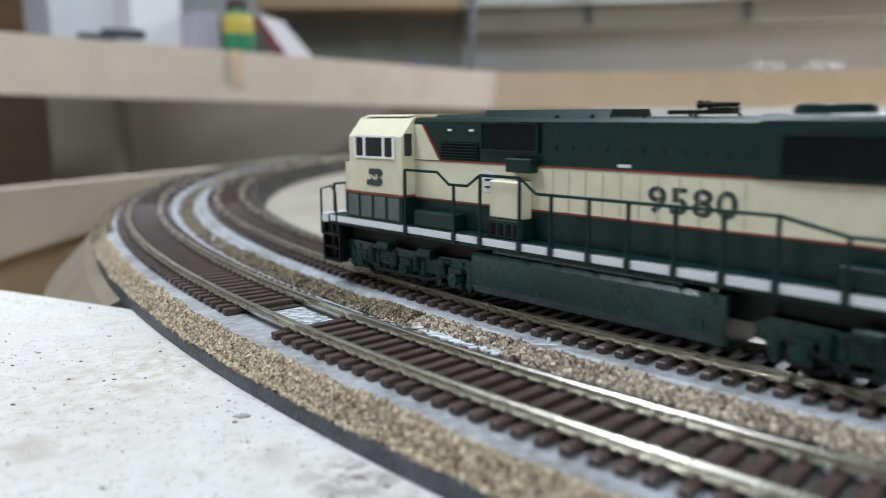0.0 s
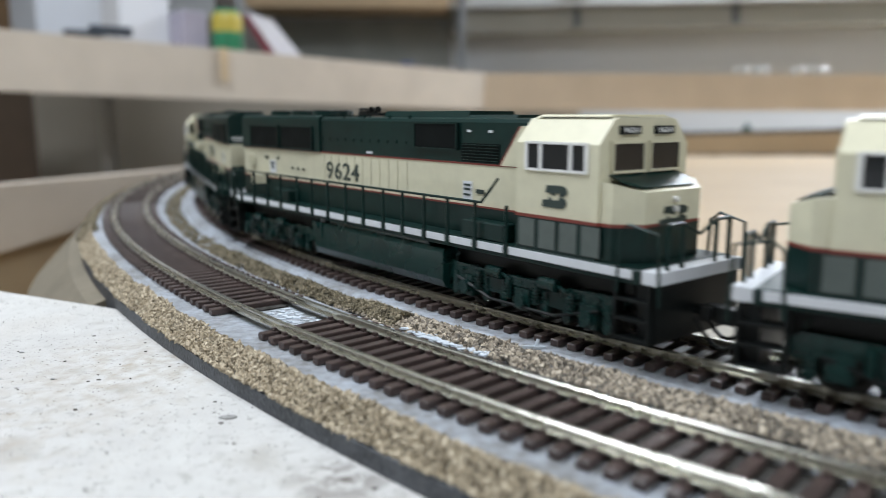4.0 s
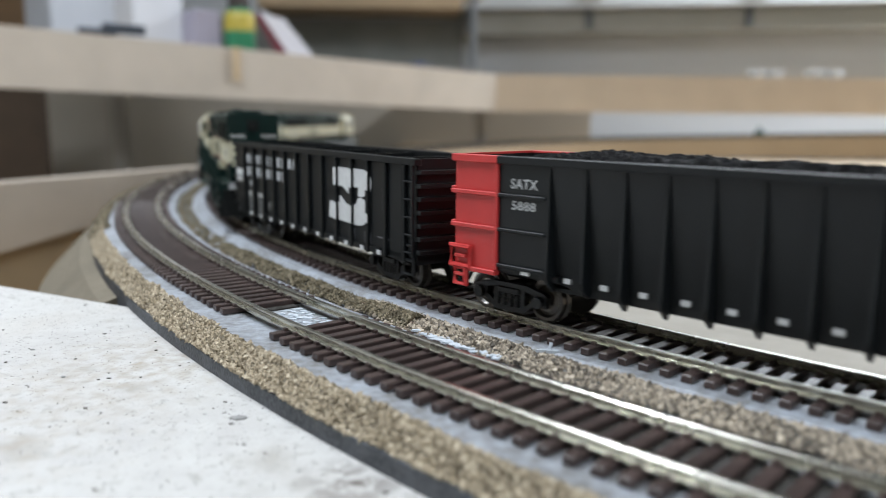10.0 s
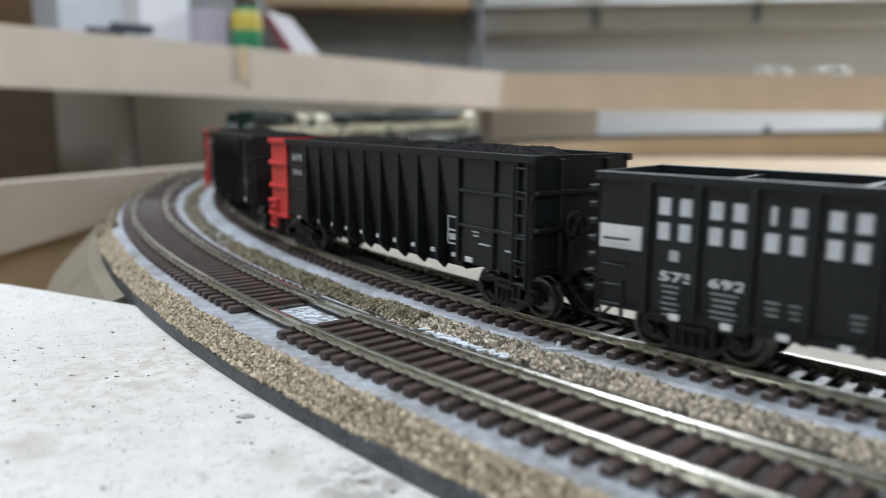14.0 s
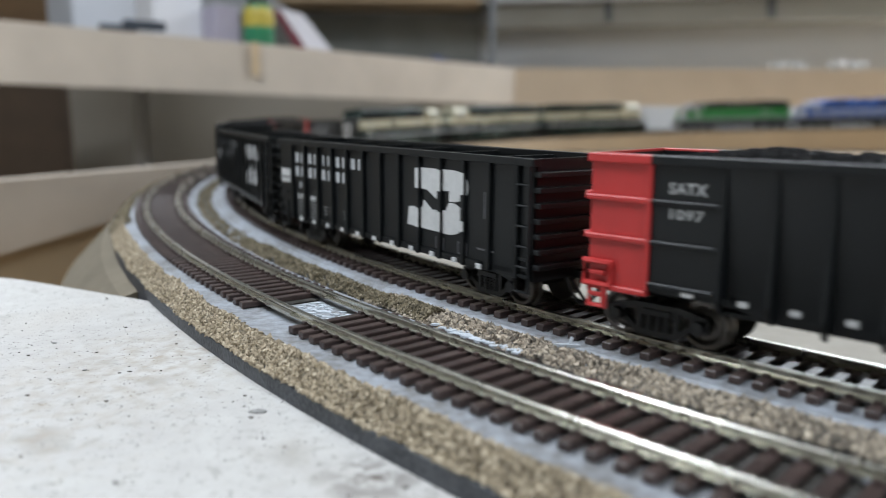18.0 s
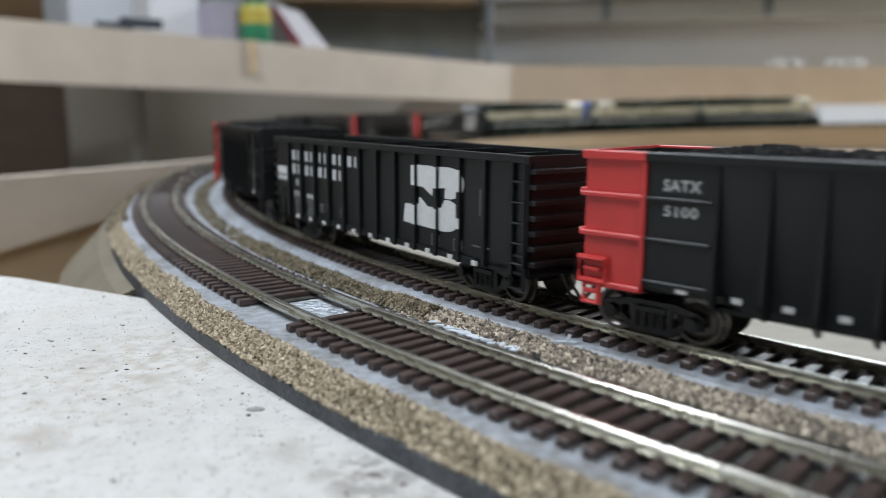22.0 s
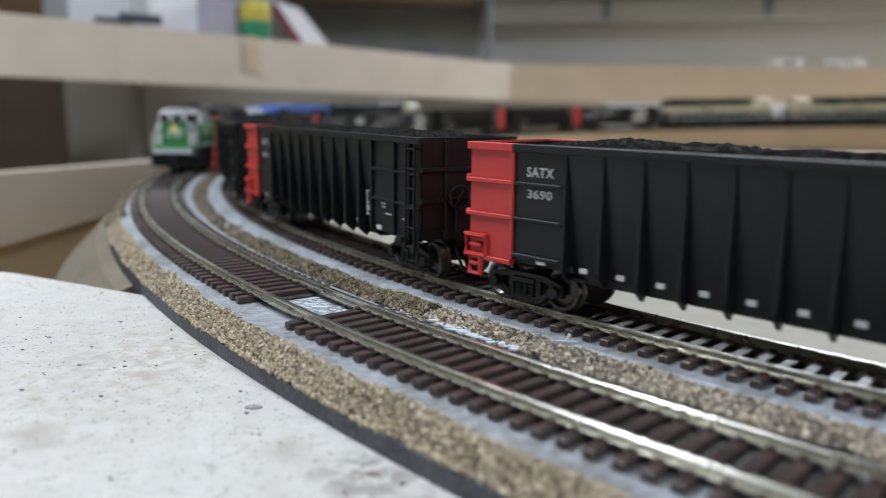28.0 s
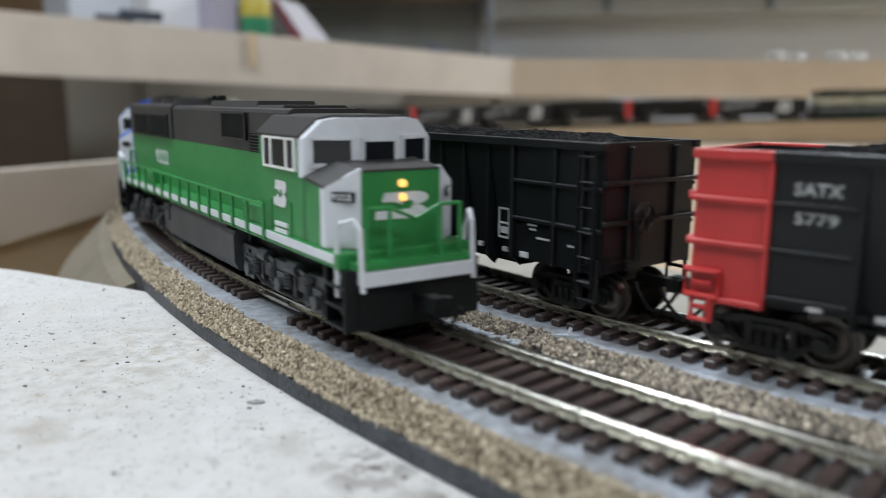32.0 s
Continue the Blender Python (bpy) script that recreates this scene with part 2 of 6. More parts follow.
def table_paint():
    """White paint with grey smudges and fine dark specks."""
    m = mat("dirty_white_paint", (0.515, 0.51, 0.49), 0.65, vary=0.1, scale=140, bump=0.00025, bump_scale=600, colour2=(0.44, 0.43, 0.415))
    nt = m.node_tree
    b = nt.nodes["Principled BSDF"]
    src = b.inputs["Base Color"].links[0].from_socket
    co = nt.nodes.new("ShaderNodeTexCoord")

    def layer(src, scale, lo, hi, colour, kind="noise", detail=8):
        n = nt.nodes.new("ShaderNodeTexNoise")
        n.inputs["Scale"].default_value, n.inputs["Detail"].default_value = scale, detail
        nt.links.new(co.outputs["Object"], n.inputs["Vector"])
        r = nt.nodes.new("ShaderNodeMapRange")
        r.inputs["From Min"].default_value, r.inputs["From Max"].default_value = lo, hi
        nt.links.new(n.outputs["Fac"], r.inputs["Value"])
        x = nt.nodes.new("ShaderNodeMix")
        x.data_type = "RGBA"
        x.inputs["B"].default_value = (*colour, 1)
        nt.links.new(r.outputs[0], x.inputs["Factor"])
        nt.links.new(src, x.inputs["A"])
        return x.outputs["Result"]
    src = layer(src, 14, 0.56, 0.90, (0.45, 0.42, 0.38))
    src = layer(src, 45, 0.60, 0.80, (0.26, 0.235, 0.20))
    src = layer(src, 380, 0.58, 0.72, (0.36, 0.35, 0.33), detail=4)
    src = layer(src, 900, 0.66, 0.73, (0.12, 0.11, 0.10), detail=2)
    src = layer(src, 2400, 0.66, 0.74, (0.25, 0.23, 0.21), detail=2)

    def smudge(src, x, y, r, lo, hi, colour):
        """A rubbed stain round one spot, broken up by noise."""
        d = nt.nodes.new("ShaderNodeVectorMath")
        d.operation = "DISTANCE"
        d.inputs[1].default_value = (x, y, TABLE_Z)
        nt.links.new(co.outputs["Object"], d.inputs[0])
        fall = nt.nodes.new("ShaderNodeMapRange")
        fall.inputs["From Min"].default_value, fall.inputs["From Max"].default_value = r, 0.0
        nt.links.new(d.outputs["Value"], fall.inputs["Value"])
        n = nt.nodes.new("ShaderNodeTexNoise")
        n.inputs["Scale"].default_value, n.inputs["Detail"].default_value = 210, 7
        nt.links.new(co.outputs["Object"], n.inputs["Vector"])
        k = nt.nodes.new("ShaderNodeMapRange")
        k.inputs["From Min"].default_value, k.inputs["From Max"].default_value = lo, hi
        nt.links.new(n.outputs["Fac"], k.inputs["Value"])
        both = nt.nodes.new("ShaderNodeMath")
        both.operation = "MULTIPLY"
        nt.links.new(fall.outputs[0], both.inputs[0])
        nt.links.new(k.outputs[0], both.inputs[1])
        x = nt.nodes.new("ShaderNodeMix")
        x.data_type = "RGBA"
        x.inputs["B"].default_value = (*colour, 1)
        nt.links.new(both.outputs[0], x.inputs["Factor"])
        nt.links.new(src, x.inputs["A"])
        return x.outputs["Result"]
    src = smudge(src, -0.0165, 0.1365, 0.013, 0.42, 0.56, (0.13, 0.115, 0.10))
    src = smudge(src, -0.004, 0.125, 0.009, 0.42, 0.56, (0.16, 0.14, 0.12))
    src = smudge(src, -0.082, 0.205, 0.045, 0.40, 0.75, (0.30, 0.25, 0.19))
    src = smudge(src, -0.10, 0.155, 0.05, 0.45, 0.85, (0.34, 0.29, 0.23))
    src = smudge(src, -0.055, 0.225, 0.022, 0.42, 0.70, (0.22, 0.19, 0.16))
    nt.links.new(src, b.inputs["Base Color"])
    return m


M_TABLE = table_paint()


def grain_material(name, c1, c2, c3):
    m = bpy.data.materials.new(name)
    m.use_nodes = True
    nt = m.node_tree
    b = nt.nodes["Principled BSDF"]
    g = nt.nodes.new("ShaderNodeNewGeometry")
    r = nt.nodes.new("ShaderNodeValToRGB")
    e = r.color_ramp.elements
    e[0].color, e[1].color = (*c1, 1), (*c3, 1)
    e.new(0.5).color = (*c2, 1)
    nt.links.new(g.outputs["Random Per Island"], r.inputs[0])
    nt.links.new(r.outputs[0], b.inputs["Base Color"])
    b.inputs["Roughness"].default_value = 0.85
    return m


M_BALLAST = grain_material("tan_ballast", (0.16, 0.130, 0.088), (0.34, 0.282, 0.195), (0.52, 0.45, 0.335))
M_BALLASTGREY = grain_material("grey_ballast", (0.07, 0.062, 0.05), (0.25, 0.21, 0.16), (0.52, 0.45, 0.35))
M_EARTH = grain_material("olive_ballast", (0.045, 0.037, 0.020), (0.13, 0.107, 0.064), (0.25, 0.21, 0.14))


# ---- mesh helpers ----
def part(name, bm, material, parent=None, label="", smooth=False):
    me = bpy.data.meshes.new(name)
    bm.to_mesh(me)
    bm.free()
    if smooth:
        for f in me.polygons:
            f.use_smooth = True
    me.materials.append(material)
    ob = new(name, me)
    if parent:
        ob.parent = parent
    if label:
        ob["label"] = label
    return ob


def again(ob, name, x, y, z, rz=0.0, parent=None):
    """The same piece once more on the same mesh."""
    o = new(name, ob.data)
    o.parent = parent or ob.parent
    o.matrix_basis = pose(x, y, z, 0, 0, rz)
    for k in ("label",):
        if k in ob:
            o[k] = ob[k]
    return o


def box(bm, x0, x1, y0, y1, z0, z1):
    v = [bm.verts.new((x, y, z)) for z in (z0, z1) for y in (y0, y1) for x in (x0, x1)]
    for f in ((0, 2, 3, 1), (4, 5, 7, 6), (0, 1, 5, 4), (2, 6, 7, 3), (0, 4, 6, 2), (1, 3, 7, 5)):
        bm.faces.new([v[i] for i in f])
    return v


def block(x0, x1, y0, y1, z0, z1, bevel=0.0, seg=1):
    bm = bmesh.new()
    box(bm, x0, x1, y0, y1, z0, z1)
    if bevel:
        bmesh.ops.bevel(bm, geom=bm.edges[:], offset=bevel, segments=seg, affect="EDGES", profile=0.5)
    return bm


def prism(bm, outline, axis, a, b):
    """A closed outline (pairs) pushed from a to b along 'x' or 'y' or 'z'."""
    def at(p, h):
        return {"x": (h, p[0], p[1]), "y": (p[0], h, p[1]), "z": (p[0], p[1], h)}[axis]
    lo = [bm.verts.new(at(p, a)) for p in outline]
    hi = [bm.verts.new(at(p, b)) for p in outline]
    n = len(outline)
    fs = [bm.faces.new(lo), bm.faces.new(hi[::-1])]
    for i in range(n):
        fs.append(bm.faces.new((lo[i], hi[i], hi[(i + 1) % n], lo[(i + 1) % n])))
    bmesh.ops.recalc_face_normals(bm, faces=fs)


def rod(bm, p, q, r, n=6):
    p, q = Vector(p), Vector(q)
    d = q - p
    m = Matrix.Translation((p + q) / 2) @ d.to_track_quat("Z", "Y").to_matrix().to_4x4()
    bmesh.ops.create_cone(bm, cap_ends=True, segments=n, radius1=r, radius2=r, depth=d.length, matrix=m)


def pipe(bm, pts, r, n=6):
    """One bent tube through the points; a ring when the last point is the first."""
    pts = [Vector(q) for q in pts]
    closed = (pts[0] - pts[-1]).length < 1e-6
    if closed:
        pts = pts[:-1]
    m = len(pts)
    rings = []
    for i, q in enumerate(pts):
        a = pts[i - 1] if i or closed else q
        b = pts[(i + 1) % m] if i < m - 1 or closed else q
        d = (b - a).normalized()
        u = d.cross(Vector((0.31, 0.17, 0.94))).normalized()
        v = d.cross(u)
        rings.append([bm.verts.new(q + (u * math.cos(2 * math.pi * k / n) + v * math.sin(2 * math.pi * k / n)) * r) for k in range(n)])
    fs = []
    for i in range(m if closed else m - 1):
        a, b = rings[i], rings[(i + 1) % m]
        for k in range(n):
            fs.append(bm.faces.new((a[k], a[(k + 1) % n], b[(k + 1) % n], b[k])))
    if not closed:
        fs += [bm.faces.new(rings[0]), bm.faces.new(rings[-1][::-1])]
    bmesh.ops.recalc_face_normals(bm, faces=fs)


def sweep(profile, r, s0, s1, step):
    """A mesh of a profile (outward, z) carried along a track."""
    bm = bmesh.new()
    n = max(2, int((s1 - s0) / step) + 1)
    rings = []
    for i in range(n + 1):
        s = s0 + (s1 - s0) * i / n
        c, way = on_track(s, r)
        o = on_track(s, r, 1.0)[0] - c
        up = climb(s)
        rings.append([bm.verts.new((c.x + o.x * d, c.y + o.y * d, z + up if z > -0.0125 else z)) for d, z in profile])
    k = len(profile)
    for a, b in zip(rings, rings[1:]):
        for j in range(k):
            bm.faces.new((a[j], a[(j + 1) % k], b[(j + 1) % k], b[j]))
    bm.faces.new(rings[0][::-1])
    bm.faces.new(rings[-1])
    bmesh.ops.recalc_face_normals(bm, faces=bm.faces[:])
    return bm


def empty(name, label, category, group="", kind=""):
    return tagged(new(name), label, category, group, kind)


# ---- the room ----
def room():
    FLOOR_Z = -1.05
    def wall(name, x0, x1, y0, y1, z0, z1, m):
        return tagged(part(name, block(x0, x1, y0, y1, z0, z1), m), name.replace("_", " ") + " of the train room", "wall", kind="structure")
    tagged(part("floor", block(-2.2, 3.4, -2.2, 3.2, FLOOR_Z - 0.1, FLOOR_Z), M_FLOOR), "bare concrete floor of the train room", "floor", kind="structure")
    tagged(part("ceiling", block(-2.2, 3.4, -2.2, 3.2, 1.2, 1.3), M_CEIL), "white painted ceiling of the train room", "ceiling", kind="structure")
    wall("wall_north", -2.2, 3.4, 2.45, 2.6, FLOOR_Z, 1.2, M_WALLBLUE)
    wall("wall_south", -2.2, 3.4, -2.2, -2.05, FLOOR_Z, 1.2, M_WALL)
    wall("wall_west", -2.2, -2.05, -2.05, 2.45, FLOOR_Z, 1.2, M_WALL)
    wall("wall_east", 3.25, 3.4, -2.05, 2.45, FLOOR_Z, 1.2, M_WALL)
    return FLOOR_Z


FLOOR_Z = room()


def plank(bm, p, q, z0, z1, thick):
    """An upright board from p to q (plan), its thickness behind the line."""
    p, q = Vector(p), Vector(q)
    d = (q - p).normalized()
    n = Vector((-d.y, d.x)) * thick
    prism(bm, [tuple(p), tuple(q), tuple(q + n), tuple(p + n)], "z", z0, z1)


def upper_deck():
    z0, z1 = 0.068, 0.156
    root = empty("upper_deck", "pale plywood upper shelf deck with a wide fascia board", "shelf", kind="structure")
    bm = bmesh.new()
    plank(bm, (-1.15, 0.60), (0.13, 1.90), z0, z1, 0.018)
    for v in bm.verts:
        v.co.z += 0.0205 * min(1.6, (0.13 - v.co.x) / 0.8)
    part("fascia_board", bm, M_PLY, root)
    bm = bmesh.new()
    plank(bm, (0.13, 1.90), (3.2, 1.90), z0, z1, 0.018)
    part("fascia_board", bm, M_PLY2, root)
    bm = bmesh.new()
    prism(bm, [(-1.17, 0.62), (0.118, 1.92), (-0.10, 2.13), (-1.39, 0.84)], "z", z1 - 0.02, z1 - 0.003)
    prism(bm, [(0.118, 1.92), (3.2, 1.92), (3.2, 2.08), (-0.05, 2.08)], "z", z1 - 0.0195, z1 - 0.0025)
    for v in bm.verts:
        v.co.z += 0.0205 * max(0.0, min(1.6, (0.13 - v.co.x) / 0.8))
    part("deck_board", bm, M_PLY, root)
    bm = bmesh.new()
    plank(bm, (-0.386, 1.3744), (-0.374, 1.3866), 0.112, 0.170, 0.0008)
    bm.transform(Matrix.Translation((0.016, 0.0080, 0)))
    part("stain", bm, M_STAIN, root, "brown glue stain on the board")
    for x, y in ((-0.627, 1.50), (0.10, 2.05), (1.6, 2.05)):
        part("shelf_leg", block(x - 0.012, x + 0.012, y, y + 0.024, FLOOR_Z, z1 - 0.02, 0.001), M_LEG, root, "pale metal shelf leg")


upper_deck()


def benchwork():
    """The lower layout: white painted board outside the track, boards inside the loop, plywood side."""
    bm = bmesh.new()
    prism(bm, [(-0.60, -1.1), (2.95, -1.1), (2.95, -0.5), (0.35, 0.13), (0.02, 0.20), (-0.105, 0.264), (-0.175, 0.299), (-0.60, 0.44)], "z", TABLE_Z - 0.018, TABLE_Z)
    tagged(part("table_top", bm, M_TABLE), "white painted board with dark specks and smudges", "table top", kind="structure")
    bm = bmesh.new()
    pts = [tuple(on_track(s / 40, R_IN, 0.0)[0][:2]) for s in range(-12, 40)]
    prism(bm, pts + [(3.1, -0.45), (3.1, 1.08)], "z", TABLE_Z - 0.022, TABLE_Z - 0.004)
    tagged(part("inner_board", bm, M_PLYTAN), "tan plywood board inside the loop of track", "board", kind="structure")
    strip = sweep([(-0.070, TABLE_Z - 0.0035), (-0.175, TABLE_Z - 0.0035), (-0.175, TABLE_Z - 0.005), (-0.070, TABLE_Z - 0.005)], R_OUT, -0.3, 1.2, 0.02)
    tagged(part("painted_margin", strip, M_TABLE2), "dusty grey painted margin along the inner track", "paint", kind="structure")
    bm = bmesh.new()
    prism(bm, [(3.1, 1.082)] + [(3.1, 2.40), (-0.1, 2.40)] + [(-0.16, 1.082)], "z", TABLE_Z - 0.026, TABLE_Z - 0.008)
    tagged(part("layout_board", bm, M_PLYTAN), "tan plywood board at the back of the layout", "board", kind="structure")
    bm = bmesh.new()
    plank(bm, (-0.62, 0.30), (-0.20, 0.98), -0.058, -0.012, 0.018)
    for v in bm.verts:
        if v.co.z < -0.05:
            v.co.z = -0.137 + 0.173 * (v.co.y - 0.30) * 1.05
        else:
            v.co.z += -0.0026 + 0.012 * (v.co.y - 0.30) / 0.68
    tagged(part("side_board", bm, M_PLY), "pale plywood side board behind the curve", "board", kind="structure")
    # added plank: the soft shadow low on the side board, as a darker board
    bm = bmesh.new()
    plank(bm, (-0.632, 0.312), (-0.212, 0.992), -0.19, -0.02, 0.012)
    tagged(part("skirt_board", bm, M_PLYDARK), "darker tan board standing in for shade low on the side board", "board", kind="structure")
    tagged(part("lower_board", block(-0.75, 0.2, 0.25, 1.0, -0.19, -0.165), M_PLYTAN), "tan board below the edge of the table", "board", kind="structure")
    tagged(part("back_panel", block(-2.0, 0.42, 2.2, 2.22, FLOOR_Z, 0.125), M_PANEL), "grey panel under the upper deck", "panel", kind="structure")
    tagged(part("door_1", block(-1.9, -1.06, 2.405, 2.44, FLOOR_Z, 0.95, 0.004), M_DOORBROWN), "dark brown wooden door", "door", kind="structure")
    tagged(part("cupboard_side", block(-1.40, -0.945, 1.85, 1.87, FLOOR_Z, 0.135, 0.002), M_DOORDARK), "dark brown wooden panel under the deck", "panel", kind="structure")
    rise = Matrix.Rotation(-math.radians(1.6), 4, "Y")
    cab = empty("wall_cabinet", "pale grey wall cabinet above an olive grey valance", "cabinet")
    cab.matrix_basis = Matrix.Translation((0.06, 0, 0.30)) @ rise
    part("carcass", block(0.0, 3.1, 2.30, 2.444, 0.0595, 0.30, 0.003), M_CABINET, cab)
    part("valance", block(0.0, 3.1, 2.34, 2.444, -0.008, 0.059, 0.002), M_VALANCE, cab, "olive grey valance board")
    for x in (0.02, 0.37, 0.84, 1.34):
        part("bracket", block(x - 0.010, x + 0.010, 2.325, 2.339, 0.0, 0.075, 0.002), M_LEG2, cab, "grey metal bracket")
        part("divider", block(x - 0.035, x + 0.035, 2.290, 2.299, 0.085, 0.30, 0.002), M_PLYTAN, cab, "tan wooden upright")
    tagged(part("wall_panel", block(-0.70, 0.06, 2.43, 2.448, FLOOR_Z, 0.345), M_GREYBOARD2), "grey-green panel on the wall", "panel", kind="structure")
    tagged(part("wall_ledge", block(-0.52, 0.05, 2.22, 2.43, 0.350, 0.40, 0.003), M_PLYTAN), "tan wooden ledge on the wall", "ledge", kind="structure")
    bm = sweep([(0.0255, -0.0118), (0.0262, -0.0146), (0.032, -0.0165), (0.054, -0.040), (0.054, -0.046), (0.0255, -0.026)], R_OUT, 0.28, 0.50, 0.02)
    tagged(part("embankment", bm, M_BANK), "olive tan slope of plaster below the curve", "embankment", kind="structure")


benchwork()


# ---- the track ----
RAIL = [(-0.0016, -0.0020), (0.0016, -0.0020), (0.0016, -0.0017), (0.0004, -0.0014), (0.0004, -0.0008), (0.00078, -0.0006),
        (0.00078, -0.00014), (0.00060, 0.0), (-0.00060, 0.0), (-0.00078, -0.00014), (-0.00078, -0.0006), (-0.0004, -0.0008), (-0.0004, -0.0014), (-0.0016, -0.0017)]
TIE_STEP = 0.00531


def tie_mesh():
    bm = block(-0.0013, 0.0013, -0.0149, 0.0149, -0.0039, -0.0021, 0.0002)
    for y in (-0.0108, -0.0067, 0.0067, 0.0108):
        box(bm, -0.0007, 0.0007, y - 0.0005, y + 0.0005, -0.0022, -0.0013)
    me = bpy.data.meshes.new("tie")
    bm.to_mesh(me)
    bm.free()
    me.materials.append(M_TIE)
    return me


TIE_MESH = tie_mesh()


def track(r, s_from, s_to, near, gap, label):
    root = empty("railway_track", label, "track", kind="structure")
    for d in (-0.0087, 0.0087):
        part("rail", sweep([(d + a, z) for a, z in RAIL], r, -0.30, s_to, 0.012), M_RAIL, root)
        # far stretch takes the darkened copy, so no glare streak shows
        part("rail", sweep([(d + a, z) for a, z in RAIL], r, s_from, -0.30, 0.02), M_RAILFAR, root, "far rail in a darker colour that holds back lamp glare")
    far = bmesh.new()
    s = s_from
    while s < s_to:
        if not gap[0] < s < gap[1]:
            p, way = on_track(s, r)
            q = math.degrees(math.atan2(way.y, way.x)) + random.uniform(-1.2, 1.2)
            if near[0] < s < near[1]:
                o = new("tie", TIE_MESH)
                o.parent = root
                o.matrix_basis = pose(p.x, p.y, 0, 0, 0, q)
            else:
                bm = bmesh.new()
                box(bm, -0.0013, 0.0013, -0.0149, 0.0149, -0.0039, -0.0021)
                bm.transform(pose(p.x, p.y, climb(s), 0, 0, q))
                me = bpy.data.meshes.new("tmp")
                bm.to_mesh(me)
                far.from_mesh(me)
                bpy.data.meshes.remove(me)
                bm.free()
        s += TIE_STEP
    tagged(part("far_ties", far, M_TIE, root), kind="stuff")
    return root


# tie phase: one tie starts the run after the gap at this s
TIE_B = 0.6153
track(R_OUT, TIE_B - 812 * TIE_STEP, 3.45, (0.28, 0.95), (TIE_B - 0.027, TIE_B - 0.003), "outer curved model track with a gap in its brown ties")
track(R_IN, TIE_B - 812 * TIE_STEP, 3.45, (0.28, 0.95), (-9, -9), "inner curved model track with brown plastic ties")


def roadbed():
    bed = sweep([(0.024, TABLE_Z - 0.003), (0.0245, -0.0095), (0.0202, -0.0041), (-0.0185, -0.0040), (-0.0205, -0.0056), (-0.0325, -0.0056), (-0.0345, -0.0040),
                 (-0.0715, -0.0040), (-0.077, TABLE_Z - 0.008)], R_OUT, -3.7, 3.45, 0.02)
    tagged(part("roadbed", bed, M_BED), "grey-blue painted roadbed under both tracks", "roadbed", kind="structure")
    # dark strip in place of the shade under trains on the inner track
    inner = sweep([(-0.0445, -0.0044), (-0.0445, -0.0036), (-0.0716, -0.0036), (-0.0782, -0.0172), (-0.0770, -0.0176), (-0.0712, -0.0044)], R_OUT, -0.36, 3.45, 0.02)
    tagged(part("track_dirt", inner, M_TRACKSHADE), "dark strip standing in for shade along the inner track", "dirt", kind="structure")
    far = sweep([(-0.0719, -0.0046), (-0.0719, -0.0037), (0.0210, -0.0037), (0.0252, -0.0098), (0.0240, -0.0102), (0.0200, -0.0044)], R_OUT, -3.7, -0.34, 0.02)
    riser = sweep([(-0.0716, -0.0050), (-0.0724, -0.0050), (-0.0786, -0.0172), (-0.0765, -0.0175)], R_OUT, -3.7, -0.36, 0.02)
    tagged(part("track_riser", riser, M_PLYTAN), "tan plywood riser under the climbing track", "riser", kind="structure")
    tagged(part("track_dirt", far, M_TRACKSHADE), "dark strip over the far roadbed", "dirt", kind="structure")
    # shade between the outer ties, laid on as dark strips; the tie gap stays pale
    for d0, d1, s0, s1 in ((-0.0079, 0.0079, -0.3, TIE_B - 0.027), (-0.0079, 0.0079, TIE_B - 0.003, 3.45)):
        strip = sweep([(d0, -0.0043), (d1, -0.0043), (d1, -0.0036), (d0, -0.0036)], R_OUT, s0, s1, 0.02)
        tagged(part("track_dirt", strip, M_TRACKSHADE), "dark strip standing in for shade between the ties of the track", "dirt", kind="structure")
    slope = sweep([(0.0205, -0.0040), (0.0247, -0.0094), (0.0240, -0.0098), (0.0198, -0.0046)], R_OUT, -0.2, 3.45, 0.02)
    tagged(part("roadbed_shoulder", slope, M_BANK), "tan glued shoulder under the loose ballast", "roadbed shoulder", kind="structure")
    edge = sweep([(0.0243, TABLE_Z - 0.004), (0.0262, TABLE_Z - 0.004), (0.0262, -0.0098), (0.0243, -0.0092)], R_OUT, 0.42, 3.45, 0.02)
    tagged(part("roadbed_edge", edge, M_BLACKEDGE), "black foam edge strip of the roadbed", "roadbed edge", kind="structure")


roadbed()


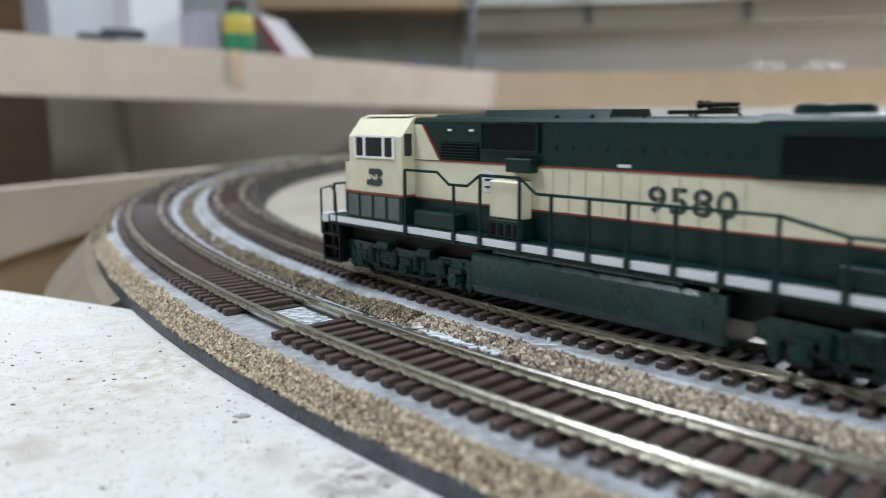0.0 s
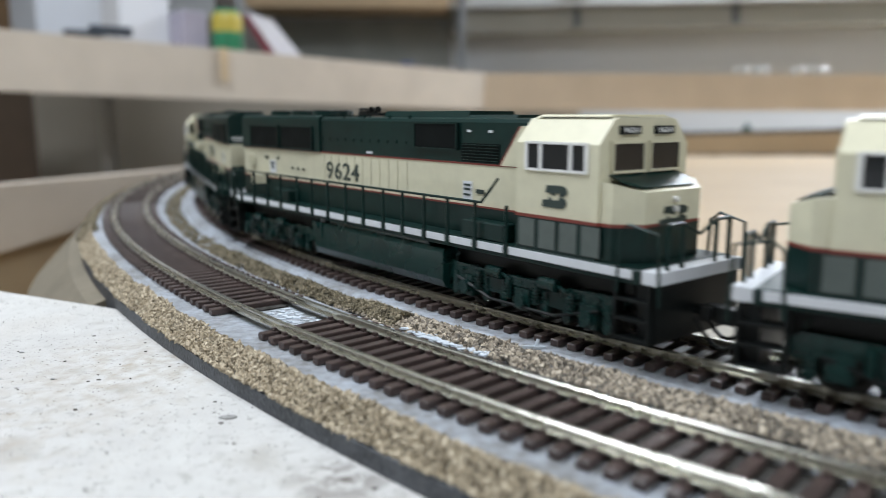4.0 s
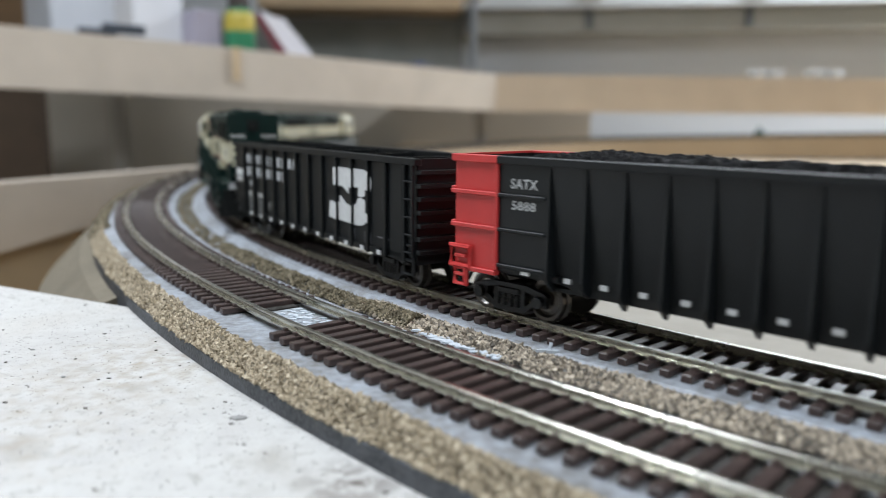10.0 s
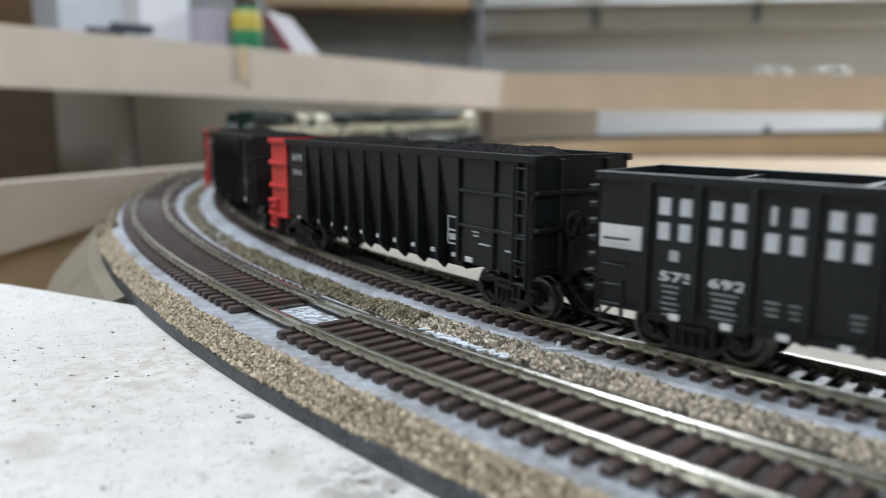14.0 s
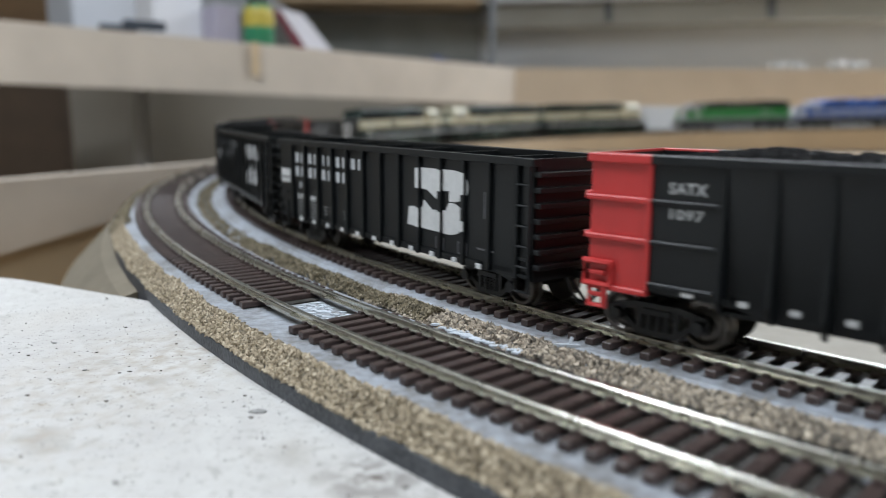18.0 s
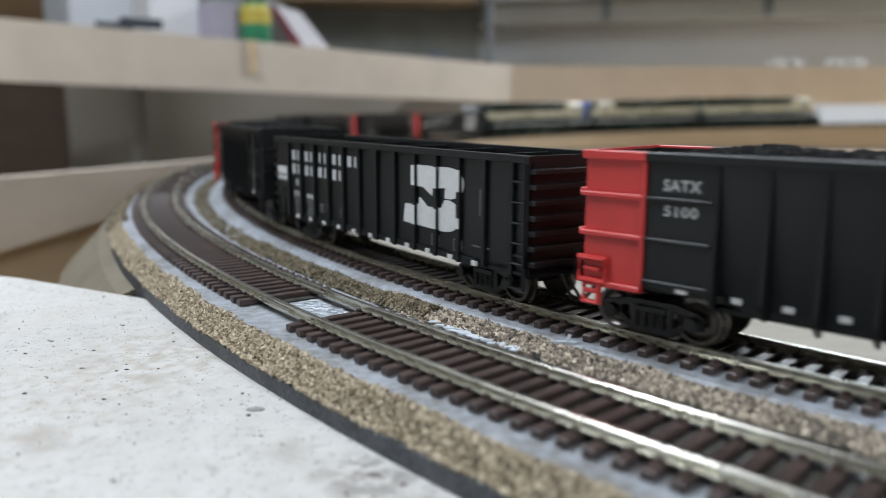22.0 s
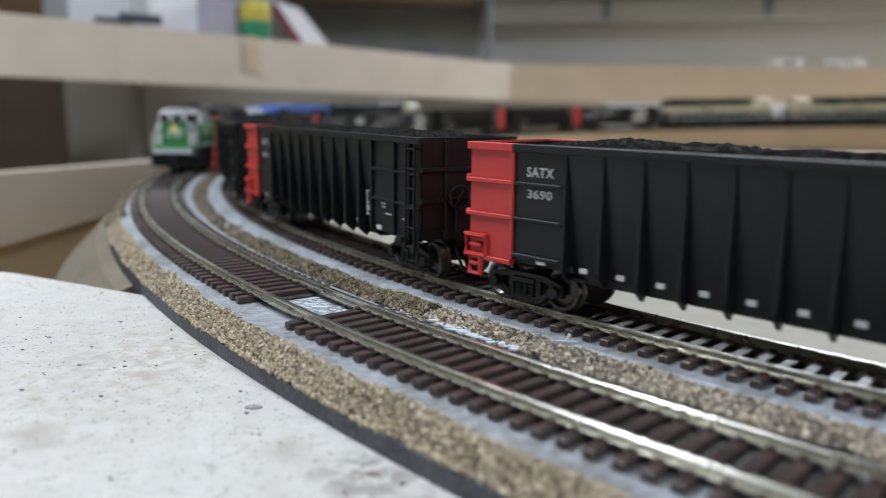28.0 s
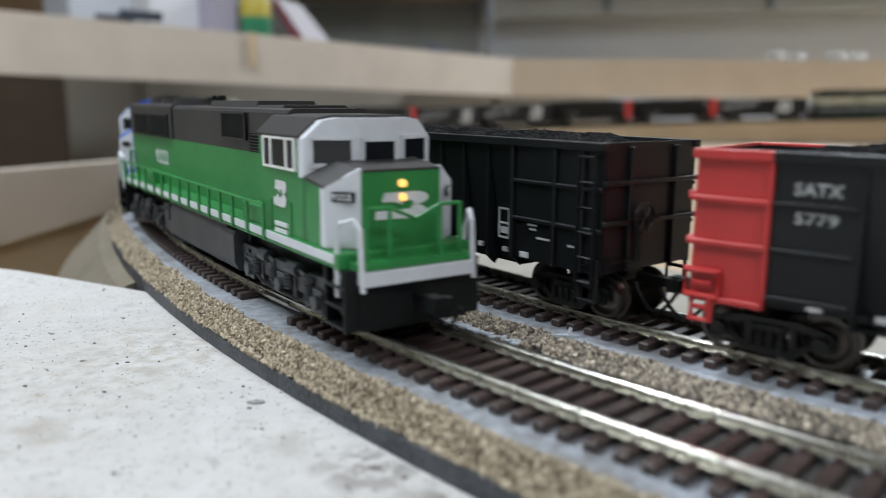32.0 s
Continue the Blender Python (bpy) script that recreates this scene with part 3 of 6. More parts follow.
def grains(name, label, m, count, s0, s1, d0, d1, z_at, size, seed):
    """Loose stones, each a crooked octahedron, strewn along the outer track."""
    rng = np.random.default_rng(seed)
    base = np.array([(1, 0, 0), (-1, 0, 0), (0, 1, 0), (0, -1, 0), (0, 0, 1), (0, 0, -1), (0.6, 0.6, 0.6), (-0.6, -0.6, 0.6)])
    base = base[:6]
    tri = np.array([(0, 2, 4), (2, 1, 4), (1, 3, 4), (3, 0, 4), (2, 0, 5), (1, 2, 5), (3, 1, 5), (0, 3, 5)])
    vs, fs = [], []
    for i in range(count):
        s = s0 + (s1 - s0) * rng.random()
        d = d0 + (d1 - d0) * rng.random()
        if rng.random() < 1.1 * max(0.0, abs(d - (d0 + d1) / 2) / (d1 - d0) * 2 - 0.72 + 0.5 * noise.noise((s * 55, d * 90, 7.0))) / 0.28:
            d = (d0 + d1) / 2 + (d - (d0 + d1) / 2) * 0.7
        c, way = on_track(s, R_OUT, d)
        q = np.linalg.qr(rng.normal(size=(3, 3)))[0]
        k = size * (0.55 + 0.9 * rng.random())
        v = (base * (k * (0.6 + 0.7 * rng.random((6, 1)))) * np.array((1.35, 0.85, 0.8))) @ q
        v += np.array((c.x, c.y, z_at(d, s) + k * 0.25 + 0.3 * k * rng.random()))
        fs.append(tri + 6 * i)
        vs.append(v)
    me = bpy.data.meshes.new(name)
    me.from_pydata(np.concatenate(vs).tolist(), [], np.concatenate(fs).tolist())
    me.materials.append(m)
    return tagged(new(name, me), label, "ballast", kind="stuff")


def shoulder_z(d, s):
    return -0.0042 - 0.0052 * max(0.0, min(1.0, (d - 0.0205) / 0.0045))


def lump(s, d):
    return noise.noise((s * 70, d * 160, 2.0))


grains("shoulder_ballast", "tan loose ballast along the roadbed shoulder", M_BALLAST, 21500, 0.355, 0.95, 0.0196, 0.0266, lambda d, s: shoulder_z(d, s) + 0.0009 * lump(s, d), 0.00057, 3)
grains("far_shoulder_ballast", "olive ballast on the far roadbed shoulder", M_EARTH, 8000, -0.15, 0.39, 0.0165, 0.0270, shoulder_z, 0.0008, 8)
grains("centre_ballast", "grey-tan ballast between the two tracks", M_BALLASTGREY, 11500, 0.595, 0.95, -0.0345, -0.0195, lambda d, s: -0.0054 + 0.0014 * math.sin(min(1, max(0, (-d - 0.0192) / 0.0158)) * math.pi) + 0.0005 * lump(s, d), 0.00066, 4)
grains("centre_earth", "olive brown ballast between the two tracks", M_EARTH, 6500, 0.46, 0.625, -0.0305, -0.0200, lambda d, s: -0.0056 + 0.0030 * math.sin(min(1, max(0, (-d - 0.0200) / 0.0105)) * math.pi) * min(1.0, (s - 0.44) / 0.06) + 0.0010 * lump(s, d), 0.00055, 5)
grains("far_centre_ballast", "dusty ballast between the two tracks", M_EARTH, 2200, -0.15, 0.46, -0.0300, -0.0195, lambda d, s: -0.0056, 0.0008, 6)


def flake(bm, x, y, z, size, seed, lift=0.0004):
    """A thin crooked chip."""
    rng = random.Random(seed)
    n = 7
    ring = [(x + size * (0.6 + 0.5 * rng.random()) * math.cos(2 * math.pi * i / n), y + 0.6 * size * (0.6 + 0.5 * rng.random()) * math.sin(2 * math.pi * i / n)) for i in range(n)]
    prism(bm, ring, "z", z, z + lift)


def litter():
    rng = random.Random(21)
    bm = bmesh.new()
    for i in range(1100):
        x, y = rng.uniform(-0.24, 0.06), rng.uniform(0.06, 0.30)
        if math.hypot(x - CX, y - CY) < R_OUT + 0.029 or y > 0.262 - 0.5 * (x + 0.105):
            continue
        k = rng.random()
        flake(bm, x, y, TABLE_Z, 0.00012 + 0.00065 * k ** 7, i, 0.0002)
    tagged(part("table_specks", bm, M_SPECK), "dark grit specks scattered on the white board", "grit", kind="stuff")
    for x, y, size in ((-0.0465, 0.1675, 0.0022), (-0.119, 0.2165, 0.0006), (-0.099, 0.1935, 0.0007)):
        bm = bmesh.new()
        flake(bm, x, y, TABLE_Z, size * 1.15, int(size * 1e6), 0.0003)
        tagged(part("paint_chip", bm, M_CHIP), "loose grey chip lying on the white board", "chip")
    # white filler in the gap of the ties, and scraps beside the rails
    bm = bmesh.new()
    k = 0
    for i in range(150):
        s, d = rng.uniform(0.590, 0.611), rng.uniform(-0.0072, 0.0068)
        c = on_track(s, R_OUT, d)[0]
        flake(bm, c.x, c.y, -0.0042, rng.uniform(0.0004, 0.0013), 100 + i, 0.0002 + 0.0004 * rng.random())
    tagged(part("filler_patch", bm, M_FILLER), "crumbly white filler in the gap between ties", "filler", kind="stuff")
    bm = bmesh.new()
    for i in range(44):
        s, d = rng.uniform(0.630, 0.664), rng.uniform(-0.0222, -0.0198)
        c = on_track(s, R_OUT, d)[0]
        flake(bm, c.x, c.y, -0.0043, rng.uniform(0.0009, 0.0021), 300 + i, 0.0002 + 0.0003 * rng.random())
    tagged(part("filler_scrap", bm, M_FILLER), "crumbled white scraps of filler beside the rail", "scrap", kind="stuff")
    bm = bmesh.new()
    c = on_track(0.668, R_OUT, -0.0335)[0]
    prism(bm, [(c.x - 0.0035, c.y), (c.x + 0.003, c.y - 0.001), (c.x + 0.002, c.y + 0.0012)], "z", -0.0042, -0.0034)
    rod(bm, (c.x + 0.0005, c.y, -0.004), (c.x + 0.0012, c.y + 0.0006, -0.0018), 0.0005, 5)
    tagged(part("plastic_scrap", bm, M_FILLER), "small white plastic scrap standing beside the rail", "scrap")
    # a rail joiner at the gap
    bm = sweep([(-0.0102, -0.0022), (-0.0072, -0.0022), (-0.0072, -0.0013), (-0.0079, -0.0008), (-0.0095, -0.0008), (-0.0102, -0.0013)], R_OUT, 0.578, 0.594, 0.008)
    tagged(part("rail_joiner", bm, M_RAIL), "bright metal rail joiner on the inner rail", "rail joiner")
    bm = sweep([(0.0102, -0.0022), (0.0072, -0.0022), (0.0072, -0.0013), (0.0079, -0.0008), (0.0095, -0.0008), (0.0102, -0.0013)], R_OUT, 0.590, 0.606, 0.008)
    tagged(part("rail_joiner", bm, M_RAIL), "bright metal rail joiner on the outer rail", "rail joiner")


litter()


# ---- shared train pieces ----
FACES = {"left": ((-1, 0, 0), (0, 0, 1), (0, 1, 0)), "right": ((1, 0, 0), (0, 0, 1), (0, -1, 0)),
         "front": ((0, 1, 0), (0, 0, 1), (1, 0, 0)), "rear": ((0, -1, 0), (0, 0, 1), (-1, 0, 0))}


def lettering(words, high, wide, face, x, y, z, material, parent, name="lettering", lean=0.0, label=""):
    """Raised letters of the built-in font, centred at (x, y, z) on one face of a vehicle, fitted to a height and a width."""
    cu = bpy.data.curves.new("words", "FONT")
    cu.body, cu.extrude, cu.resolution_u = words, 0.02, 3
    cu.space_character, cu.offset = 1.08, 0.02
    tmp = bpy.data.objects.new("words", cu)
    me = bpy.data.meshes.new_from_object(tmp)
    bpy.data.objects.remove(tmp)
    bpy.data.curves.remove(cu)
    co = np.array([v.co for v in me.vertices])
    lo, hi = co.min(0), co.max(0)
    fx = Matrix.Diagonal((wide / (hi[0] - lo[0]), high / (hi[1] - lo[1]), 0.003, 1))
    a, b, c = FACES[face]
    turn = Matrix((a, b, c)).transposed().to_4x4()
    me.transform(Matrix.Translation((x, y, z)) @ Matrix.Rotation(lean, 4, "X") @ turn @ fx @ Matrix.Translation((-(lo[0] + hi[0]) / 2, -(lo[1] + hi[1]) / 2, 0)))
    me.materials.append(material)
    ob = new(name, me)
    ob.parent = parent
    if label:
        ob["label"] = label
    return ob


def plate(bm, face, x, y, z, wide, high, thick=0.00012):
    """A thin raised plate centred on a point of one face."""
    a, b, c = (Vector(v) for v in FACES[face])
    o = Vector((x, y, z))
    v = []
    for h in (-thick, thick):
        for p, q in ((-1, -1), (1, -1), (1, 1), (-1, 1)):
            v.append(bm.verts.new(o + a * (p * wide / 2) + b * (q * high / 2) + c * h))
    fs = [bm.faces.new(v[3::-1]), bm.faces.new(v[4:])]
    for i in range(4):
        j = (i + 1) % 4
        fs.append(bm.faces.new((v[i], v[j], v[4 + j], v[4 + i])))


def emblem(face, x, y, z, wide, high, material, parent, label, slant=0.0):
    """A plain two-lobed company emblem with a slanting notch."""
    bm = bmesh.new()
    a, b, c = (Vector(v) for v in FACES[face])
    o = Vector((x, y, z))

    def lobe(pts):
        lo = [bm.verts.new(o + a * ((p + slant * q) * wide) + b * (q * high) - c * 0.0001) for p, q in pts]
        hi = [bm.verts.new(o + a * ((p + slant * q) * wide) + b * (q * high) + c * 0.00016) for p, q in pts]
        bm.faces.new(lo[::-1])
        bm.faces.new(hi)
        for i in range(len(pts)):
            j = (i + 1) % len(pts)
            bm.faces.new((lo[i], lo[j], hi[j], hi[i]))

    def arc(cx, cy, rx, ry, a, b):
        return [(cx + rx * math.cos(t), cy + ry * math.sin(t)) for t in (math.radians(a + (b - a) * i / 9) for i in range(10))]
    lobe([(-0.37, 0.15), (-0.16, 0.14), (0.0, 0.02), (0.02, 0.15), (0.21, 0.17), (0.21, 0.012)] + arc(0.26, 0.25, 0.24, 0.24, -82, 90) + [(-0.32, 0.48)])
    lobe([(-0.5, -0.47), (0.20, -0.50)] + arc(0.23, -0.25, 0.24, 0.25, -90, 78) + [(0.21, -0.012), (0.16, -0.14), (-0.07, -0.165), (-0.22, -0.03), (-0.23, -0.145), (-0.48, -0.17)])
    return part("emblem", bm, material, parent, label)


def wheel_bm(r, y):
    """One wheel with tread, flange and dished face, its axle along y."""
    bm = bmesh.new()
    sgn = 1 if y > 0 else -1
    rings = [(0.0, 0.0012), (r * 0.55, 0.0009), (r * 0.72, 0.0004), (r * 0.84, 0.0012), (r, 0.0012), (r * 1.02, -0.0008), (r * 1.13, -0.0009), (r * 1.13, -0.0016), (r * 0.6, -0.0016), (0.0, -0.0016)]
    n = 24
    prev = None
    for rad, off in rings:
        ring = [bm.verts.new((rad * math.cos(2 * math.pi * i / n), y + sgn * off, rad * math.sin(2 * math.pi * i / n))) for i in range(n)] if rad else [bm.verts.new((0, y + sgn * off, 0))]
        if prev:
            for i in range(n):
                j = (i + 1) % n
                if len(prev) == 1:
                    bm.faces.new((prev[0], ring[i], ring[j]))
                elif len(ring) == 1:
                    bm.faces.new((prev[i], prev[j], ring[0]))
                else:
                    bm.faces.new((prev[i], prev[j], ring[j], ring[i]))
        prev = ring
    bmesh.ops.recalc_face_normals(bm, faces=bm.faces[:])
    return bm


def wheelset(parent, x, r, material):
    for y in (0.0079, -0.0079):
        w = part("wheel", wheel_bm(r, y), material, parent)
        w.location = (x, 0, r)
    bm = bmesh.new()
    rod(bm, (x, -0.0085, r), (x, 0.0085, r), 0.0009, 8)
    part("axle", bm, M_WHEELFACE, parent)


def freight_truck(parent, x, gloss):
    bm = bmesh.new()
    box(bm, -0.0020, 0.0020, -0.0100, 0.0100, 0.0045, 0.0088)
    truck = part("truck", bm, M_FRAME, parent)
    truck.location = (x, 0, 0)
    for sgn in (1, -1):
        y0, y1 = sgn * 0.0102, sgn * 0.0120
        bm = bmesh.new()
        prism(bm, [(-0.0128, 0.0070), (-0.0118, 0.0078), (-0.0060, 0.0092), (0.0060, 0.0092), (0.0118, 0.0078), (0.0128, 0.0070), (0.0090, 0.0068), (0.0050, 0.0078), (-0.0050, 0.0078), (-0.0090, 0.0068)], "y", y0, y1)
        side = part("side_frame", bm, M_TRUCKCAST, truck)
        bm = bmesh.new()
        prism(bm, [(-0.0095, 0.0050), (-0.0050, 0.0014), (0.0050, 0.0014), (0.0095, 0.0050), (0.0078, 0.0052), (0.0044, 0.0027), (-0.0044, 0.0027), (-0.0078, 0.0052)], "y", y0, y1)
        part("tension_bar", bm, M_TRUCKCAST, side)
        for sx in (-0.0103, 0.0103):
            bm = bmesh.new()
            box(bm, sx - 0.0022, sx + 0.0022, min(y0, y1), max(y0, y1), 0.0040, 0.0072)
            rod(bm, (sx, sgn * 0.0118, 0.0055), (sx, sgn * 0.0134, 0.0055), 0.0016, 10)
            part("bearing", bm, M_TRUCKCAST, side)
        for sx in (-0.0046, 0.0046):
            part("column", block(sx - 0.0007, sx + 0.0007, min(y0, y1), max(y0, y1), 0.0026, 0.0080), M_TRUCKCAST, side)
        for sx in (-0.0022, 0.0, 0.0022):
            bm = bmesh.new()
            rod(bm, (sx, sgn * 0.0113, 0.0027), (sx, sgn * 0.0113, 0.0064), 0.0009, 8)
            for k in range(4):
                rod(bm, (sx, sgn * 0.0113, 0.0030 + 0.0009 * k), (sx, sgn * 0.0113, 0.0034 + 0.0009 * k), 0.00115, 8)
            part("spring", bm, M_TRUCKCAST, side)
        part("bolster_end", block(-0.0036, 0.0036, min(y0, sgn * 0.0126), max(y0, sgn * 0.0126), 0.0064, 0.0080, 0.0002), M_TRUCKCAST, side)
    for sx in (-0.0103, 0.0103):
        wheelset(truck, sx, 0.0055, gloss)
    return truck


def coupler(parent, x, sgn, name="coupler"):
    bm = bmesh.new()
    box(bm, min(x, x + sgn * 0.009), max(x, x + sgn * 0.009), -0.0011, 0.0011, 0.0092, 0.0112)
    e = x + sgn * 0.0095
    box(bm, min(e, e + sgn * 0.004), max(e, e + sgn * 0.004), -0.0022, 0.0008, 0.0084, 0.0120)
    box(bm, min(e + sgn * 0.002, e + sgn * 0.0042), max(e + sgn * 0.002, e + sgn * 0.0042), 0.0010, 0.0028, 0.0086, 0.0118)
    part(name, bm, M_FRAME, parent)
    bm = bmesh.new()
    pts = [(x + sgn * (0.002 + 0.0018 * i), 0.0042, 0.0095 - 0.0062 * math.sin(math.pi * i / 7)) for i in range(8)]
    pipe(bm, pts, 0.0005, 6)
    part("brake_hose", bm, M_FRAME, parent)


# ---- locomotives ----
def cab_shell(bm, x0, x1, z0, z1, w=0.0168, roof=0.0537, chamfer=True, eaves=0.0475):
    if chamfer:
        prism(bm, [(-w, z0), (w, z0), (w, eaves), (0.0118, roof - 0.0004), (0.0095, roof), (-0.0095, roof), (-0.0118, roof - 0.0004), (-w, eaves)], "x", x0, x1)
    else:
        prism(bm, [(-w, z0), (w, z0), (w, z1), (-w, z1)], "x", x0, x1)


def nose_shell(bm, z0, z1, slope=0.0, w=0.0160):
    pl = [(0.0800, -w), (0.0985, -w), (0.1038, -0.0105), (0.1038, 0.0105), (0.0985, w), (0.0800, w)]
    k = len(bm.verts)
    prism(bm, pl, "z", z0, z1)
    bm.verts.ensure_lookup_table()
    for v in bm.verts[k:]:
        if v.co.z > z1 - 1e-6 and slope:
            v.co.z -= slope * max(0.0, v.co.x - 0.094) / 0.01


def cab_loft(bm, x_back, x_side, x_mid, z0, eaves, roof, w, grow=0.0, mid=0.0052):
    """A cab body with chamfered eaves whose three-panel front sweeps back at both sides."""
    w, eaves, roof = w + grow, eaves + grow, roof + grow
    cols = [(-w, eaves), (-0.0128, roof - 0.0006), (-0.0095, roof), (-mid, roof), (mid, roof), (0.0095, roof), (0.0128, roof - 0.0006), (w, eaves)]
    rows = []
    for y, z in cols:
        x = x_mid + grow - (x_mid - x_side) * max(0.0, abs(y) - mid) / (w - mid)
        rows.append([bm.verts.new(p) for p in ((x_back, y, z0), (x_back, y, z), (x, y, z), (x, y, z0))])
    for a, b in zip(rows, rows[1:]):
        for i in range(4):
            bm.faces.new((a[i], b[i], b[(i + 1) % 4], a[(i + 1) % 4]))
    bm.faces.new(rows[0])
    bm.faces.new(rows[-1][::-1])
    bmesh.ops.recalc_face_normals(bm, faces=bm.faces[:])


def nose_loft(bm, x_back, z0, top=None, w=0.0166, flat=0.0103):
    """A nose with cut-off corners and a crowned, sloping top; top: build only the top sheet, this thick."""
    def crown(x, y):
        return 0.0398 - 0.0020 * (x - 0.090) / 0.015 - 0.0042 * max(0.0, abs(y) - flat) / (w - flat)
    plan = [(x_back, -w), (0.1003, -w), (0.1052, -flat), (0.1052, flat), (0.1003, w), (x_back, w), (x_back, flat), (x_back, -flat)]
    hi = [bm.verts.new((x, y, crown(x, y) + (top or 0.0))) for x, y in plan]
    lo = [bm.verts.new((x, y, crown(x, y) - 0.0002 if top else z0)) for x, y in plan]
    for q in ((0, 1, 2, 7), (7, 2, 3, 6), (6, 3, 4, 5)):
        bm.faces.new([hi[k] for k in q])
        bm.faces.new([lo[k] for k in reversed(q)])
    for i in range(8):
        j = (i + 1) % 8
        bm.faces.new((lo[i], lo[j], hi[j], hi[i]))
    bmesh.ops.recalc_face_normals(bm, faces=bm.faces[:])


def loco_truck(parent, x, material):
    bm = bmesh.new()
    box(bm, -0.026, 0.026, -0.0085, 0.0085, 0.0075, 0.0135)
    truck = part("truck", bm, M_FRAME, parent)
    truck.location = (x, 0, 0)
    for sgn in (1, -1):
        y0, y1 = sgn * 0.0118, sgn * 0.0142
        bm = bmesh.new()
        top = [(-0.0296, 0.0108), (-0.0270, 0.0125), (-0.0139, 0.0120), (-0.0104, 0.0104), (0.0104, 0.0104), (0.0139, 0.0120), (0.0270, 0.0125), (0.0296, 0.0108)]
        bot = [(0.0296, 0.0075), (0.0261, 0.0068), (0.0226, 0.0088), (0.0183, 0.0088), (0.0139, 0.0062), (0.0043, 0.0062), (0.0026, 0.0080), (-0.0026, 0.0080), (-0.0043, 0.0062), (-0.0139, 0.0062), (-0.0183, 0.0088), (-0.0226, 0.0088), (-0.0261, 0.0068), (-0.0296, 0.0075)]
        prism(bm, [(1.1 * p, q) for p, q in top + bot], "y", y0, y1)
        frame_part = part("side_frame", bm, material, truck)
        for ax in (-0.0226, 0.0, 0.0226):
            bm = bmesh.new()
            box(bm, ax - 0.0026, ax + 0.0026, min(y0, sgn * 0.0152), max(y0, sgn * 0.0152), 0.0036, 0.0094)
            rod(bm, (ax, sgn * 0.0150, 0.0062), (ax, sgn * 0.0164, 0.0062), 0.0019, 10)
            part("journal_box", bm, material, frame_part)
        for sx in (-0.0174, -0.0052, 0.0052, 0.0174):
            bm = bmesh.new()
            rod(bm, (sx, sgn * 0.0150, 0.0060), (sx, sgn * 0.0150, 0.0114), 0.0009, 8)
            for k in range(5):
                rod(bm, (sx, sgn * 0.0150, 0.0064 + 0.0009 * k), (sx, sgn * 0.0150, 0.0068 + 0.0009 * k), 0.0014, 8)
            part("spring", bm, material, frame_part)
        for sx in (-0.0100, 0.0100):
            bm = bmesh.new()
            rod(bm, (sx - 0.0030, sgn * 0.0152, 0.0122), (sx + 0.0026, sgn * 0.0152, 0.0122), 0.0017, 12)
            rod(bm, (sx + 0.0026, sgn * 0.0152, 0.0122), (sx + 0.0058, sgn * 0.0152, 0.0112), 0.0005, 6)
            part("brake_cylinder", bm, material, frame_part)
        for sx in (-0.0280, -0.0150, -0.0076, 0.0076, 0.0150, 0.0280):
            bm = bmesh.new()
            prism(bm, [(sx - 0.0008, 0.0098), (sx + 0.0008, 0.0098), (sx + 0.0012, 0.0040), (sx - 0.0002, 0.0028), (sx - 0.0012, 0.0040)], "y", sgn * 0.0128, sgn * 0.0146)
            part("brake_hanger", bm, material, frame_part)
        for sx in (-0.0250, -0.0190, 0.0, 0.0190, 0.0250):
            bm = bmesh.new()
            rod(bm, (sx, sgn * 0.0140, 0.0108), (sx, sgn * 0.0149, 0.0108), 0.0007, 8)
            part("bolt", bm, material, frame_part)
        bm = bmesh.new()
        box(bm, -0.0052, 0.0052, min(y0, sgn * 0.0149), max(y0, sgn * 0.0149), 0.0098, 0.0122)
        part("bolster_end", bm, material, frame_part)
        bm = bmesh.new()
        pipe(bm, [(-0.026, sgn * 0.0153, 0.0085), (-0.012, sgn * 0.0156, 0.0046), (0.012, sgn * 0.0156, 0.0046), (0.026, sgn * 0.0153, 0.0085)], 0.00045)
        part("brake_rod", bm, M_FRAME, frame_part)
        for sx in (-0.0310, 0.0310):
            bm = bmesh.new()
            pipe(bm, [(sx * 0.93, sgn * 0.0125, 0.0150), (sx, sgn * 0.0130, 0.0090), (sx * 0.97, sgn * 0.0110, 0.0022)], 0.0004)
            part("sand_pipe", bm, material, frame_part)
    for ax in (-0.0226, 0.0, 0.0226):
        wheelset(truck, ax, 0.0060, M_WHEELFACE)


def window(parent, face, x, y, z, wide, high, panes, frame_m, bar=0.0006):
    """A framed window: a raised frame with dark panes set in it; of three panes the middle one is wider."""
    a, b, c = (Vector(v) for v in FACES[face])
    o = Vector((x, y, z))
    cuts = [-0.5, 0.5] if panes == 1 else [-0.5, -0.25, 0.25, 0.5]
    bm = bmesh.new()
    plate(bm, face, *(o + b * (high / 2)), wide + bar, bar, 0.0004)
    plate(bm, face, *(o - b * (high / 2)), wide + bar, bar, 0.0004)
    for k in cuts:
        plate(bm, face, *(o + a * (wide * k)), bar * (1.0 if panes == 1 else 1.7), high, 0.0004)
    w = part("window_frame", bm, frame_m, parent)
    for k0, k1 in zip(cuts, cuts[1:]):
        bm = bmesh.new()
        plate(bm, face, *(o + a * (wide * (k0 + k1) / 2)), wide * (k1 - k0) - bar, high - bar, 0.00008)
        part("pane", bm, M_GLASSDK, w)
    return w


